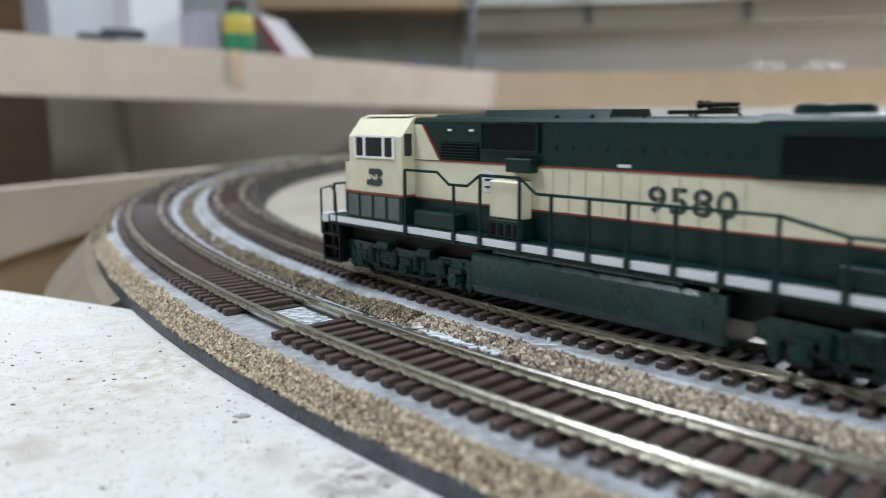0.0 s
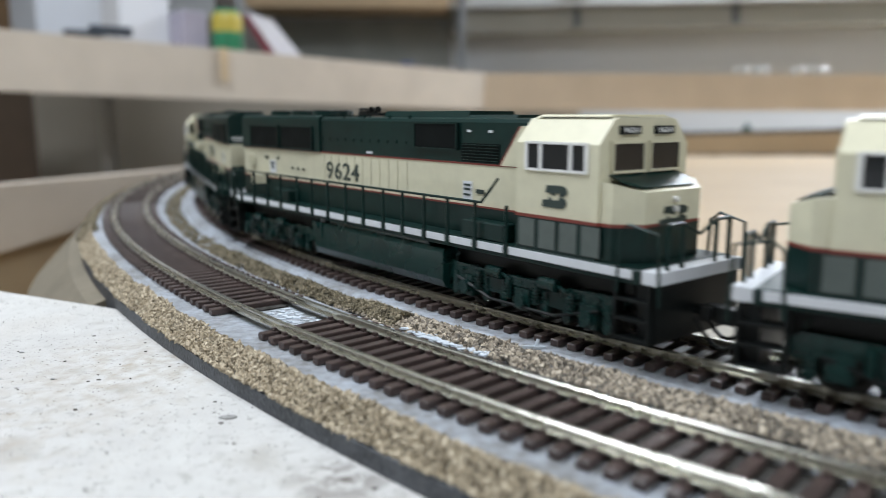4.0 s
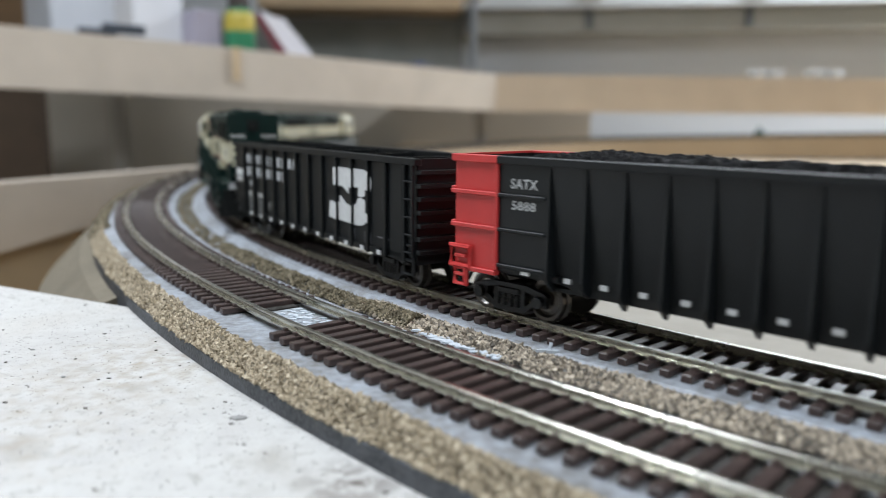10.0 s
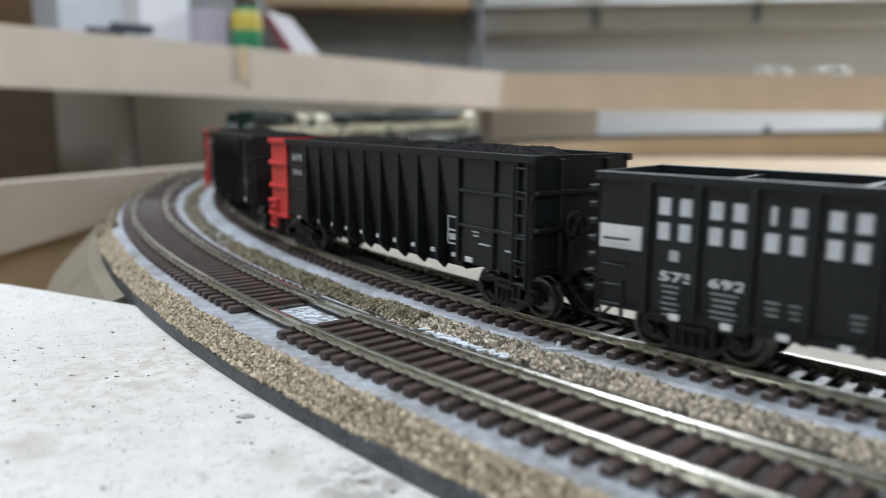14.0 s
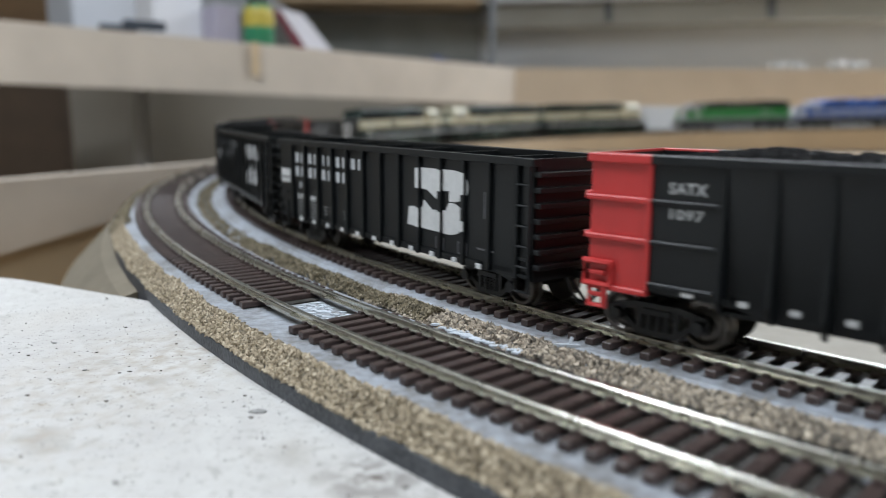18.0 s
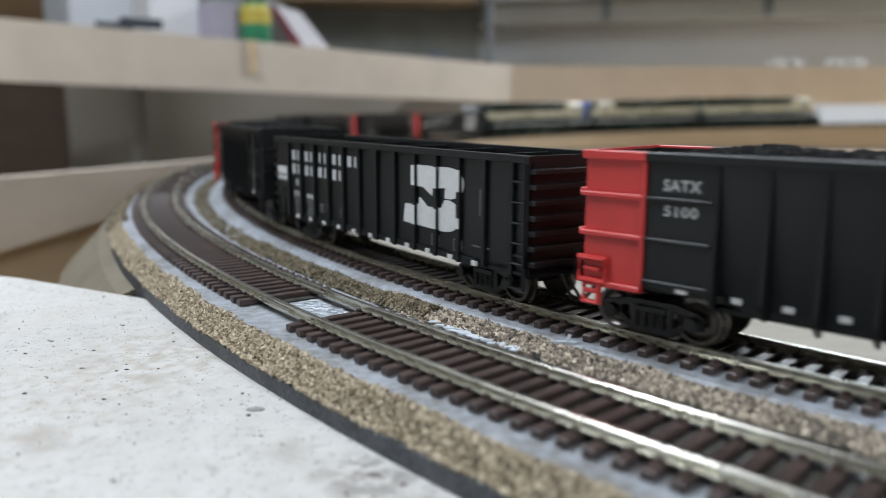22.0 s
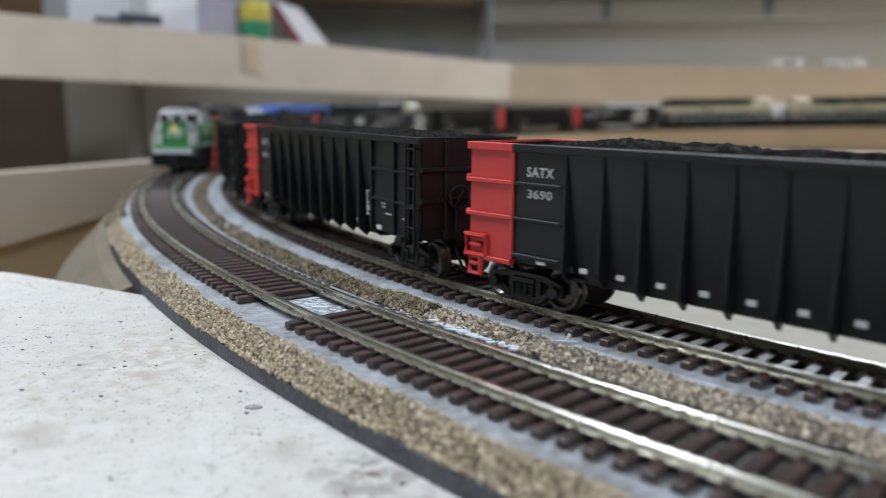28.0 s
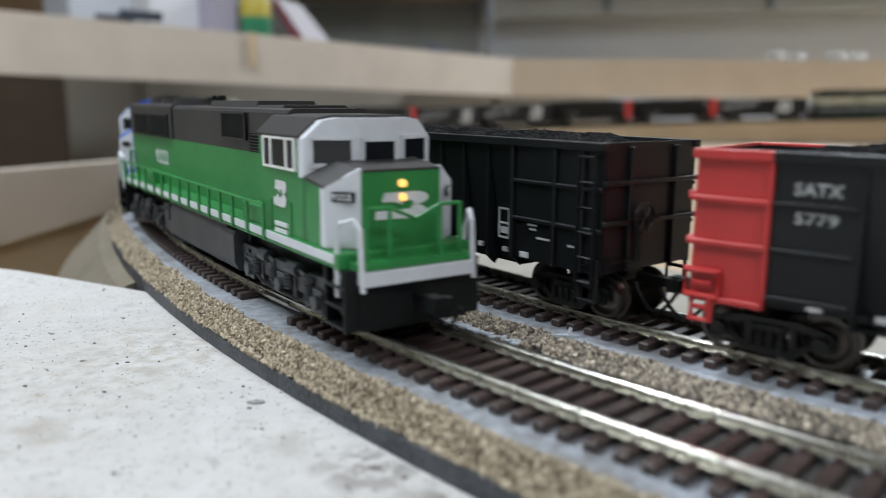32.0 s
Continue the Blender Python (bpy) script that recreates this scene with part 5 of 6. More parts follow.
    box(bm, X(0.142), X(0.136), -0.0022, 0.0022, 0.0540 + dz, 0.0556 + dz)
    horn = part("horn", bm, M_FRAME, root)
    for y, l in ((-0.0016, 0.0040), (0.0, 0.0055), (0.0016, 0.0040)):
        bm = bmesh.new()
        rod(bm, (X(0.139) - l * 0.7, y, 0.0562 + dz), (X(0.139) + l - 0.0008, y, 0.0562 + dz), 0.0005, 6)
        bmesh.ops.create_cone(bm, cap_ends=True, segments=8, radius1=0.0005, radius2=0.0011, depth=0.0016, matrix=Matrix.Translation((X(0.139) + l, y, 0.0562 + dz)) @ Matrix.Rotation(math.pi / 2, 4, "Y"))
        part("trumpet", bm, M_FRAME, horn)
    bm = bmesh.new()
    box(bm, X(0.1345), X(0.1265), -0.0030, 0.0030, 0.0540 + dz, 0.0550 + dz)
    part("exhaust", bm, M_FRAME, root)
    # rear end: louvre box, headlight, rear numbers
    xr = X(0.2205)
    bm = bmesh.new()
    box(bm, xr - 0.0006, xr, -0.0028, 0.0028, 0.0458 + dz, 0.0510 + dz)
    rod(bm, (xr - 0.0024, 0, 0.0470), (xr, 0, 0.0470), 0.0013, 12)
    rod(bm, (xr - 0.0024, 0, 0.0496), (xr, 0, 0.0496), 0.0013, 12)
    lamp = part("rear_headlight", bm, M_FRAME, radiator)
    if lit_rear:
        for z in (0.0470, 0.0496):
            bm = bmesh.new()
            rod(bm, (xr - 0.0026, 0, z), (xr - 0.00242, 0, z), 0.0011, 12)
            part("lens", bm, M_LAMPREAR, lamp, "lit amber headlight lens")
    for y in (-0.0074, 0.0074):
        if number:
            lettering(number, 0.0021, 0.0072, "rear", xr - 0.00005, y, 0.0432, M_WHITE, radiator, "rear_number")
    bm = bmesh.new()
    for i in range(4):
        plate(bm, "rear", xr - 0.0002, 0.0, 0.0240 + 0.0038 * i, 0.0070, 0.0016, 0.0006)
    part("rear_ladder", bm, c["low"], root)
    if exec_look:
        emblem("rear", xr - 0.0001, -0.0070, 0.0345, 0.0070, 0.0058, M_LETTER_DK, root, "dark two-lobed company emblem")
        bm = bmesh.new()
        hub = Vector((X(0.2120), -W - 0.0006, 0.0352))
        pipe(bm, [hub + Vector((0.0027 * math.cos(a), 0, 0.0027 * math.sin(a))) for a in (math.pi * i / 10 for i in range(21))][:20] + [hub + Vector((0.0027, 0, 0))], 0.0004, 6)
        for i in range(3):
            a = math.pi * i / 3
            rod(bm, hub + Vector((0.0026 * math.cos(a), 0, 0.0026 * math.sin(a))), hub - Vector((0.0026 * math.cos(a), 0, 0.0026 * math.sin(a))), 0.0003, 5)
        part("brake_wheel", bm, M_CREAM, root)
        for u, z, w, h in ((0.1985, 0.0370, 0.0030, 0.0009), (0.1885, 0.0370, 0.0020, 0.0008), (0.1760, 0.0336, 0.0014, 0.0008), (0.1715, 0.0336, 0.0014, 0.0008), (0.1670, 0.0336, 0.0014, 0.0008), (0.0640, 0.0330, 0.0034, 0.0012)):
            bm = bmesh.new()
            plate(bm, "right", X(u), -(W + 0.0002), z, w, h)
            part("stencil_mark", bm, M_LETTER_DK, root)
        for sgn, face in ((1, "left"), (-1, "right")):
            bm = bmesh.new()
            plate(bm, face, X(0.1930), sgn * (W + 0.0001), 0.0334, 0.0052, 0.0050)
            part("notice_plate", bm, M_SILL, root)
            bm = bmesh.new()
            plate(bm, face, X(0.1930), sgn * (W + 0.0003), 0.0348, 0.0036, 0.0008)
            plate(bm, face, X(0.1930), sgn * (W + 0.0003), 0.0332, 0.0018, 0.0012)
            part("notice_mark", bm, M_LETTER_DK, root)
            bm = bmesh.new()
            plate(bm, face, X(0.0760 if sgn > 0 else 0.0695), sgn * (W + 0.0001), 0.0356 if sgn > 0 else 0.0330, 0.0040, 0.0060 if sgn > 0 else 0.0052)
            part("notice_plate", bm, M_SILL, root)
            bm = bmesh.new()
            for z in (0.0372, 0.0360, 0.0340) if sgn > 0 else (0.0346, 0.0334, 0.0318):
                plate(bm, face, X(0.0760 if sgn > 0 else 0.0695), sgn * (W + 0.0003), z, 0.0028, 0.0006)
            part("notice_mark", bm, M_LETTER_DK, root)
            bm = bmesh.new()
            box(bm, X(0.2020), X(0.1975), min(sgn * 0.0120, sgn * 0.0172), max(sgn * 0.0120, sgn * 0.0172), 0.0262, 0.0300)
            part("sand_box", bm, M_CREAM, root)
    if scheme == "blue":
        for sgn, face in ((1, "left"), (-1, "right")):
            bm = bmesh.new()
            box(bm, X(0.214), X(0.046), min(sgn * W, sgn * (W + 0.0003)), max(sgn * W, sgn * (W + 0.0003)), 0.0300, 0.0325)
            part("white_band", bm, M_WHITE, root)
    return root


# ---- gondola cars ----
def stirrup(parent, x, y, m, name="step_stirrup"):
    bm = bmesh.new()
    pipe(bm, [(x - 0.0028, y, 0.0165), (x - 0.0028, y, 0.0062), (x + 0.0028, y, 0.0062), (x + 0.0028, y, 0.0165)], 0.00058, 6)
    step = part(name, bm, m, parent)
    for z in (0.0105, 0.0150):
        bm = bmesh.new()
        rod(bm, (x - 0.0028, y, z), (x + 0.0028, y, z), 0.0005, 6)
        part("rung", bm, m, step)


def ladder(parent, x, y, sx, m, z0=0.0130, z1=0.0400):
    bm = bmesh.new()
    for i in range(6):
        z = z0 + (z1 - z0) * i / 5
        rod(bm, (x - sx, y, z), (x + sx, y, z), 0.00032, 5)
    for dx in (-sx, sx):
        box(bm, x + dx - 0.0003, x + dx + 0.0003, y - 0.0004, y + 0.0004, z0 - 0.001, z1 + 0.001)
    part("ladder", bm, m, parent)


def black_gondola(number):
    """Open empty gondola with outside posts and cross ties."""
    root = empty("gondola_car", "black open gondola car with white lettering and big emblem", "freight car", "freight cars")
    H, Z0, Z1, Y = 0.0795, 0.0105, 0.0415, 0.0160
    part("car_floor", block(-H, H, -Y, Y, Z0, Z0 + 0.0012), M_CARBLACK, root)
    part("centre_sill", block(-H + 0.004, H - 0.004, -0.004, 0.004, 0.0082, Z0), M_FRAME, root)
    posts = [H - 0.0129 - 0.01163 * i for i in range(13)]
    for sgn, face in ((1, "left"), (-1, "right")):
        side = part("side_wall", block(-H, H, min(sgn * Y, sgn * (Y - 0.0009)), max(sgn * Y, sgn * (Y - 0.0009)), Z0 - 0.0008, Z1 - 0.001), M_CARBLACK, root)
        part("top_chord", block(-H - 0.0004, H + 0.0004, min(sgn * (Y - 0.0011), sgn * (Y + 0.0013)), max(sgn * (Y - 0.0011), sgn * (Y + 0.0013)), Z1 - 0.0020, Z1, 0.00015), M_CARBLACK, root)
        part("bottom_chord", block(-H + 0.022, H - 0.022, min(sgn * Y, sgn * (Y + 0.0006)), max(sgn * Y, sgn * (Y + 0.0006)), Z0 - 0.0009, Z0 + 0.0010), M_CARBLACK, root)
        for i, x in enumerate(posts):
            low = Z0 - 0.0012 if 1 < i < 11 else Z0 - 0.0008
            part("side_post", block(x - 0.0008, x + 0.0008, min(sgn * Y, sgn * (Y + 0.0013)), max(sgn * Y, sgn * (Y + 0.0013)), low, Z1 - 0.002, 0.0002), M_CARBLACK, side)
        for i, x in enumerate(posts[1:-1]):
            bm = bmesh.new()
            plate(bm, face, x + 0.0040, sgn * (Y + 0.0007), Z0 - 0.0003, 0.0022, 0.0014, 0.0003)
            part("white_tab", bm, M_WHITE, side)
        yl = sgn * (Y + 0.00008)
        fx = 1 if sgn > 0 else -1
        bm = bmesh.new()
        plate(bm, face, fx * (H - 0.0063), yl, 0.0266, 0.0106, 0.0055)
        part("white_placard", bm, M_WHITE, side)
        # the railway's name: plain blocks, one a letter, two between each pair of posts
        for row, z in ((0, 0.0345), (1, 0.0290), (2, 0.0237)):
            for i in range((10, 8, 2)[row]):
                u = 0.0129 + 0.01163 * (i // 2) + (0.0038 if i % 2 == 0 else 0.0087) + (0.0026 - 0.0046 * i if row == 2 else 0.0)
                w, h = (0.0026, 0.0038) if row < 2 else (0.0017, 0.0024)
                bm = bmesh.new()
                plate(bm, face, fx * (H - u), yl, z, 0.0010 if (row, i) == (0, 4) else w, h)
                part("lettering_bar", bm, M_LETTERBLOCK, side)
        lettering(number[:3], 0.0022, 0.0078, face, fx * (H - 0.0203), yl, 0.0190, M_WHITE, side, "car_number")
        lettering(number[3:], 0.0022, 0.0078, face, fx * (H - 0.0315), yl, 0.0190, M_WHITE, side, "car_number")
        bm = bmesh.new()
        for j, (u, w) in enumerate(((0.0190, 0.004), (0.0310, 0.006), (0.0410, 0.0030), (0.0455, 0.0024), (0.0570, 0.0030))):
            for i in range(6 if j < 2 else 3):
                plate(bm, face, fx * (H - u), yl, 0.0168 - 0.0013 * i, w * (1 - 0.12 * (i % 3)), 0.00042)
        part("data_lines", bm, M_GREYLINE, side)
        bm = bmesh.new()
        plate(bm, face, -fx * (H - 0.0199), yl, 0.0275, 0.0018, 0.0075)
        plate(bm, face, -fx * (H - 0.0200), yl, 0.0150, 0.0075, 0.0005)
        part("data_lines", bm, M_GREYMARK, side)
        bm = bmesh.new()
        for u in (0.0308, 0.0421):
            for dz in (-0.0016, 0.0016):
                plate(bm, face, -fx * (H - u), yl, 0.0139 + dz, 0.0044, 0.0004)
            for dx in (-0.0020, 0.0020):
                plate(bm, face, -fx * (H - u) + dx, yl, 0.0139, 0.0004, 0.0034)
        part("outline_mark", bm, M_GREYMARK, side)
        emblem(face, -fx * 0.0356, sgn * (Y + 0.0001), 0.0268, 0.0310, 0.0194, M_WHITE, side, "large white two-lobed emblem", 0.04)
        for x in posts:
            k = (-x * fx - 0.0356) / 0.0310
            if abs(k) < 0.47:
                bm = bmesh.new()
                plate(bm, face, x, sgn * (Y + 0.0013), 0.0329, 0.0016, 0.0062 if k > -0.36 else 0.002)
                plate(bm, face, x, sgn * (Y + 0.0013), 0.0206, 0.0016, 0.0060 if k < 0.4 else 0.003)
                part("emblem_strip", bm, M_WHITE, side)
        ladder(root, -fx * (H - 0.0040), sgn * (Y + 0.0010), 0.0030, M_CARBLACK)
        bm = bmesh.new()
        for z in (0.0200, 0.0262):
            pipe(bm, [(fx * (H - 0.0085), yl, z), (fx * (H - 0.0085), sgn * (Y + 0.0012), z), (fx * (H - 0.0025), sgn * (Y + 0.0012), z), (fx * (H - 0.0025), yl, z)], 0.0003, 5)
        part("grab_iron", bm, M_CARBLACK, root)
        for e in (1, -1):
            stirrup(root, e * (H - 0.0045), sgn * (Y + 0.0002), M_CARBLACK)
    for e in (1, -1):
        end = part("end_wall", block(min(e * H, e * (H - 0.001)), max(e * H, e * (H - 0.001)), -Y, Y, Z0 - 0.001, Z1), M_CARBLACK, root)
        for i in range(7):
            z = 0.0135 + 0.0040 * i
            part("end_rib", block(min(e * H, e * (H + 0.0022)), max(e * H, e * (H + 0.0022)), -Y - 0.0004, Y + 0.0004, z - 0.0007, z + 0.0007, 0.0002), M_CARBLACK, end)
        coupler(root, e * (H - 0.002), e)
        freight_truck(root, e * 0.0565, M_WHEEL)
    for i in range(5):
        x = -0.053 + 0.0265 * i
        part("cross_tie", block(x - 0.0007, x + 0.0007, -Y + 0.0005, Y - 0.0005, Z1 - 0.0030, Z1 - 0.0010), M_CARBLACK, root)
    return root


def coal_bm(x0, x1, w, z, seed):
    rng = np.random.default_rng(seed)
    bm = bmesh.new()
    nx, ny = 150, 30
    grid = []
    for i in range(nx + 1):
        row = []
        for j in range(ny + 1):
            x, y = x0 + (x1 - x0) * i / nx, -w + 2 * w * j / ny
            edge = min(1.0, min(j, ny - j) / 4) * min(1.0, min(i, nx - i) / 6)
            h = 0.0022 * edge + 0.0012 * noise.noise((x * 60, y * 60, seed)) * edge + (rng.random() - 0.5) * 0.0017
            drop = 0.0060 * max(0.0, 1 - min(x - x0, x1 - x) / 0.022) ** 1.3
            row.append(bm.verts.new((x, y, z - 0.0006 + h - drop)))
        grid.append(row)
    for i in range(nx):
        for j in range(ny):
            bm.faces.new((grid[i][j], grid[i + 1][j], grid[i + 1][j + 1], grid[i][j + 1]))
    return bm


def coal_gondola():
    """Tub-bodied coal car: sloping sides with deep ribs, a red leading end, heaped coal."""
    root = empty("coal_gondola", "black coal gondola with red end panels and heaped coal", "freight car", "coal cars")
    H, Z1 = 0.0792, 0.0440
    YT, YB, ZB = 0.0172, 0.0136, 0.0128
    X = lambda u: 0.0805 - u
    for sgn, face in ((1, "left"), (-1, "right")):
        F = lambda a, b: (min(sgn * a, sgn * b), max(sgn * a, sgn * b))
        fx = lambda u: X(u)
        bm = bmesh.new()
        prism(bm, [(sgn * YT, Z1 - 0.0015), (sgn * (YT - 0.0007), Z1 - 0.0015), (sgn * (YB - 0.0007), ZB - 0.001), (sgn * YB, ZB - 0.001)], "x", X(0.1287), X(0.0325))
        side = part("tub_side", bm, M_CARBLACK, root)
        n = 9
        for i in range(n + 1):
            u = 0.0330 + 0.01065 * i
            low = ZB - 0.0010 - (0.0012 if 1 < i < 9 else 0.0)
            bm = bmesh.new()
            prism(bm, [(sgn * (YT + 0.0002), Z1 - 0.0018), (sgn * (YB - 0.0005), low - 0.0006), (sgn * (YB + 0.0008), low - 0.0020), (sgn * (YT - 0.0004), low + 0.0002), (sgn * (YT + 0.0004), low + 0.0022)], "x", X(u) - 0.0005, X(u) + 0.0005)
            part("side_rib", bm, M_CARBLACK, side)
            if i < n:
                bm = bmesh.new()
                plate(bm, face, X(u + 0.0046), sgn * (YB + 0.0006), ZB + 0.0004, 0.0021, 0.0012, 0.0004)
                part("white_tab", bm, M_WHITE, side)
        bm = bmesh.new()
        prism(bm, [(X(0.0325), ZB), (X(0.040), ZB - 0.0022), (X(0.124), ZB - 0.0022), (X(0.1287), ZB)], "y", *F(YB - 0.004, YB))
        part("tub_bottom", bm, M_CARBLACK, side)
        part("top_chord", block(-H - 0.0006, X(0.0168), *F(YT - 0.0012, YT + 0.0012), Z1 - 0.0020, Z1, 0.00015), M_CARBLACK, root)
        part("top_chord", block(X(0.0168), H + 0.0006, *F(YT - 0.0012, YT + 0.0012), Z1 - 0.0020, Z1, 0.00015), M_CARRED, root, "red painted top edge")
        # leading red panel, lettered panel, trailing panels
        red = part("red_panel", block(X(0.0168), H, *F(YT - 0.0009, YT - 0.0001), 0.0120, Z1 - 0.0015), M_CARRED, root, "red painted end panel")
        for z in (0.0338, 0.0246):
            part("panel_rib", block(X(0.0166), H + 0.0010, *F(YT - 0.0002, YT + 0.0010), z - 0.0006, z + 0.0006, 0.0002), M_CARRED, red)
        part("panel_rib", block(X(0.0166), X(0.0016), *F(YT - 0.0002, YT + 0.0010), 0.0120, 0.0133, 0.0002), M_CARRED, red)
        part("panel_post", block(X(0.0170), X(0.0159), *F(YT - 0.0002, YT + 0.0009), 0.0134, Z1 - 0.002, 0.0002), M_CARRED, red)
        let = part("letter_panel", block(X(0.0325), X(0.0168), *F(YT - 0.0009, YT - 0.0001), 0.0135, Z1 - 0.0015), M_CARBLACK, root)
        for z in (0.0338, 0.0246, 0.0150):
            part("panel_rib", block(X(0.0323), X(0.0170), *F(YT - 0.0002, YT + 0.0008), z - 0.0005, z + 0.0005, 0.0002), M_CARBLACK, let)
        bm = bmesh.new()
        plate(bm, face, X(0.0265), sgn * (YT + 0.0002), 0.0142, 0.0026, 0.0014, 0.0003)
        part("white_tab", bm, M_WHITE, let)
        tail = part("tail_panel", block(-H, X(0.1287), *F(YT - 0.0009, YT - 0.0001), 0.0125, Z1 - 0.0015), M_CARBLACK, root)
        for z in (0.0330, 0.0232):
            part("panel_rib", block(-H, X(0.1290), *F(YT - 0.0002, YT + 0.0008), z - 0.0005, z + 0.0005, 0.0002), M_CARBLACK, tail)
        for u in (0.1287, 0.1441, 0.1535):
            part("panel_post", block(X(u) - 0.0006, X(u) + 0.0006, *F(YT - 0.0002, YT + 0.0010), 0.0125, Z1 - 0.002, 0.0002), M_CARBLACK, tail)
        bm = bmesh.new()
        for u, z, w in ((0.1363, 0.0219, 0.0032), (0.1366, 0.0208, 0.0022), (0.1404, 0.0188, 0.0048), (0.1515, 0.0184, 0.0050)):
            plate(bm, face, X(u), sgn * (YT + 0.0001), z, w, 0.0005)
        part("data_lines", bm, M_WHITEDULL, tail)
        bm = bmesh.new()
        plate(bm, face, X(0.1335), sgn * (YT + 0.0001), 0.0137, 0.0028, 0.0014, 0.0003)
        part("white_tab", bm, M_WHITE, tail)
        # outlined stencil panel
        bm = bmesh.new()
        for z in (0.0168, 0.0208, 0.0247):
            plate(bm, face, X(0.1237), sgn * 0.0158, z, 0.0044, 0.0005)
        for dx in (-0.0020, 0.0020):
            plate(bm, face, X(0.1237) + dx, sgn * 0.0158, 0.0208, 0.0005, 0.0082)
        plate(bm, face, X(0.1237), sgn * 0.0156, 0.0188, 0.0030, 0.0018)
        part("outline_mark", bm, M_WHITEDULL, side)
        ladder(root, -H + 0.0044, sgn * (YT + 0.0010), 0.0026, M_CARBLACK, 0.0105, 0.0405)
        # moulded red steps: a frame, a lower loop and their rungs
        y = sgn * (YT + 0.0008)
        bm = bmesh.new()
        pipe(bm, [(X(0.0006), y, 0.0132), (X(0.0006), y, 0.0186), (X(0.0076), y, 0.0186), (X(0.0076), y, 0.0132), (X(0.0006), y, 0.0132)], 0.00085, 6)
        step = part("step_stirrup", bm, M_CARRED, root, "red moulded step ladder")
        bm = bmesh.new()
        pipe(bm, [(X(0.0022), y, 0.0134), (X(0.0022), y, 0.0080), (X(0.0062), y, 0.0080), (X(0.0062), y, 0.0134)], 0.00085, 6)
        part("lower_step", bm, M_CARRED, step)
        for z in (0.0107, 0.0159):
            bm = bmesh.new()
            rod(bm, (X(0.0062), y, z), (X(0.0022), y, z), 0.0006, 6)
            part("rung", bm, M_CARRED, step)
        stirrup(root, -H + 0.0040, sgn * (YT + 0.0002), M_CARBLACK)
    part("tub_floor", block(X(0.1287), X(0.0325), -YB + 0.0005, YB - 0.0005, ZB - 0.003, ZB - 0.002), M_CARBLACK, root)
    part("centre_sill", block(-H + 0.004, H - 0.004, -0.004, 0.004, 0.0090, 0.0130), M_FRAME, root)
    for e, m in ((1, M_CARRED), (-1, M_CARBLACK)):
        end = part("end_wall", block(min(e * H, e * (H - 0.001)), max(e * H, e * (H - 0.001)), -YT + 0.0002, YT - 0.0002, 0.0130, Z1), m, root)
        for z in (0.0345, 0.0250):
            part("end_rib", block(min(e * H, e * (H + 0.0014)), max(e * H, e * (H + 0.0014)), -YT - 0.0004, YT + 0.0004, z - 0.0006, z + 0.0006, 0.0002), m, end)
        for y in (-0.0085, 0.0085):
            part("end_post", block(min(e * H, e * (H + 0.0012)), max(e * H, e * (H + 0.0012)), y - 0.0006, y + 0.0006, 0.0130, Z1 - 0.001, 0.0002), m, end)
        part("slope_sheet", block(min(e * (H - 0.034), e * (H - 0.002)), max(e * (H - 0.034), e * (H - 0.002)), -YT + 0.0015, YT - 0.0015, 0.0126, 0.0140), M_CARBLACK, root)
        coupler(root, e * (H - 0.002), e)
        freight_truck(root, e * 0.0635, M_WHEEL)
    part("end_lining", block(H - 0.0013, H - 0.00101, -YT + 0.0010, YT - 0.0010, 0.0135, Z1 - 0.0006), M_CARBLACK, root)
    for sgn in (1, -1):
        part("side_lining", block(X(0.0168), H - 0.0014, min(sgn * (YT - 0.0016), sgn * (YT - 0.0013)), max(sgn * (YT - 0.0016), sgn * (YT - 0.0013)), 0.0135, Z1 - 0.0006), M_CARBLACK, root)
    bm = bmesh.new()
    pts = [(-H - 0.0022, 0.0046 + 0.0035 * math.cos(a), 0.0258 + 0.0035 * math.sin(a)) for a in (math.pi * i / 8 for i in range(17))]
    pipe(bm, pts, 0.0005, 6)
    for k in range(3):
        a = math.pi * k / 3
        rod(bm, (-H - 0.0022, 0.0046 + 0.0034 * math.cos(a), 0.0258 + 0.0034 * math.sin(a)), (-H - 0.0022, 0.0046 - 0.0034 * math.cos(a), 0.0258 - 0.0034 * math.sin(a)), 0.0003, 5)
    part("brake_wheel", bm, M_CARBLACK, root)
    bm = bmesh.new()
    for y in (0.0135, 0.0150):
        pipe(bm, [(-H - 0.0018, y - 0.004, 0.016), (-H - 0.0018, y, 0.016)], 0.0003, 5)
    rod(bm, (-H - 0.0010, 0.0046, 0.0150), (-H - 0.0010, 0.0046, 0.0258), 0.0007, 6)
    part("brake_rod", bm, M_CARBLACK, root)
    part("coal_load", coal_bm(-H + 0.002, H - 0.002, YT - 0.0014, Z1 - 0.0012, 7), M_COAL, root, "heaped black coal load")
    return root


def car_marks(root, number):
    for sgn, face in ((1, "left"), (-1, "right")):
        # the mark stands on each side at the red end
        x = 0.0805 - 0.0252
        lettering("SATX", 0.0026, 0.0086, face, x, sgn * 0.0172, 0.0370, M_WHITEDULL, root, "reporting_mark")
        lettering(number, 0.0024, 0.0078, face, x, sgn * 0.0172, 0.0314, M_WHITEDULL, root, "car_number")


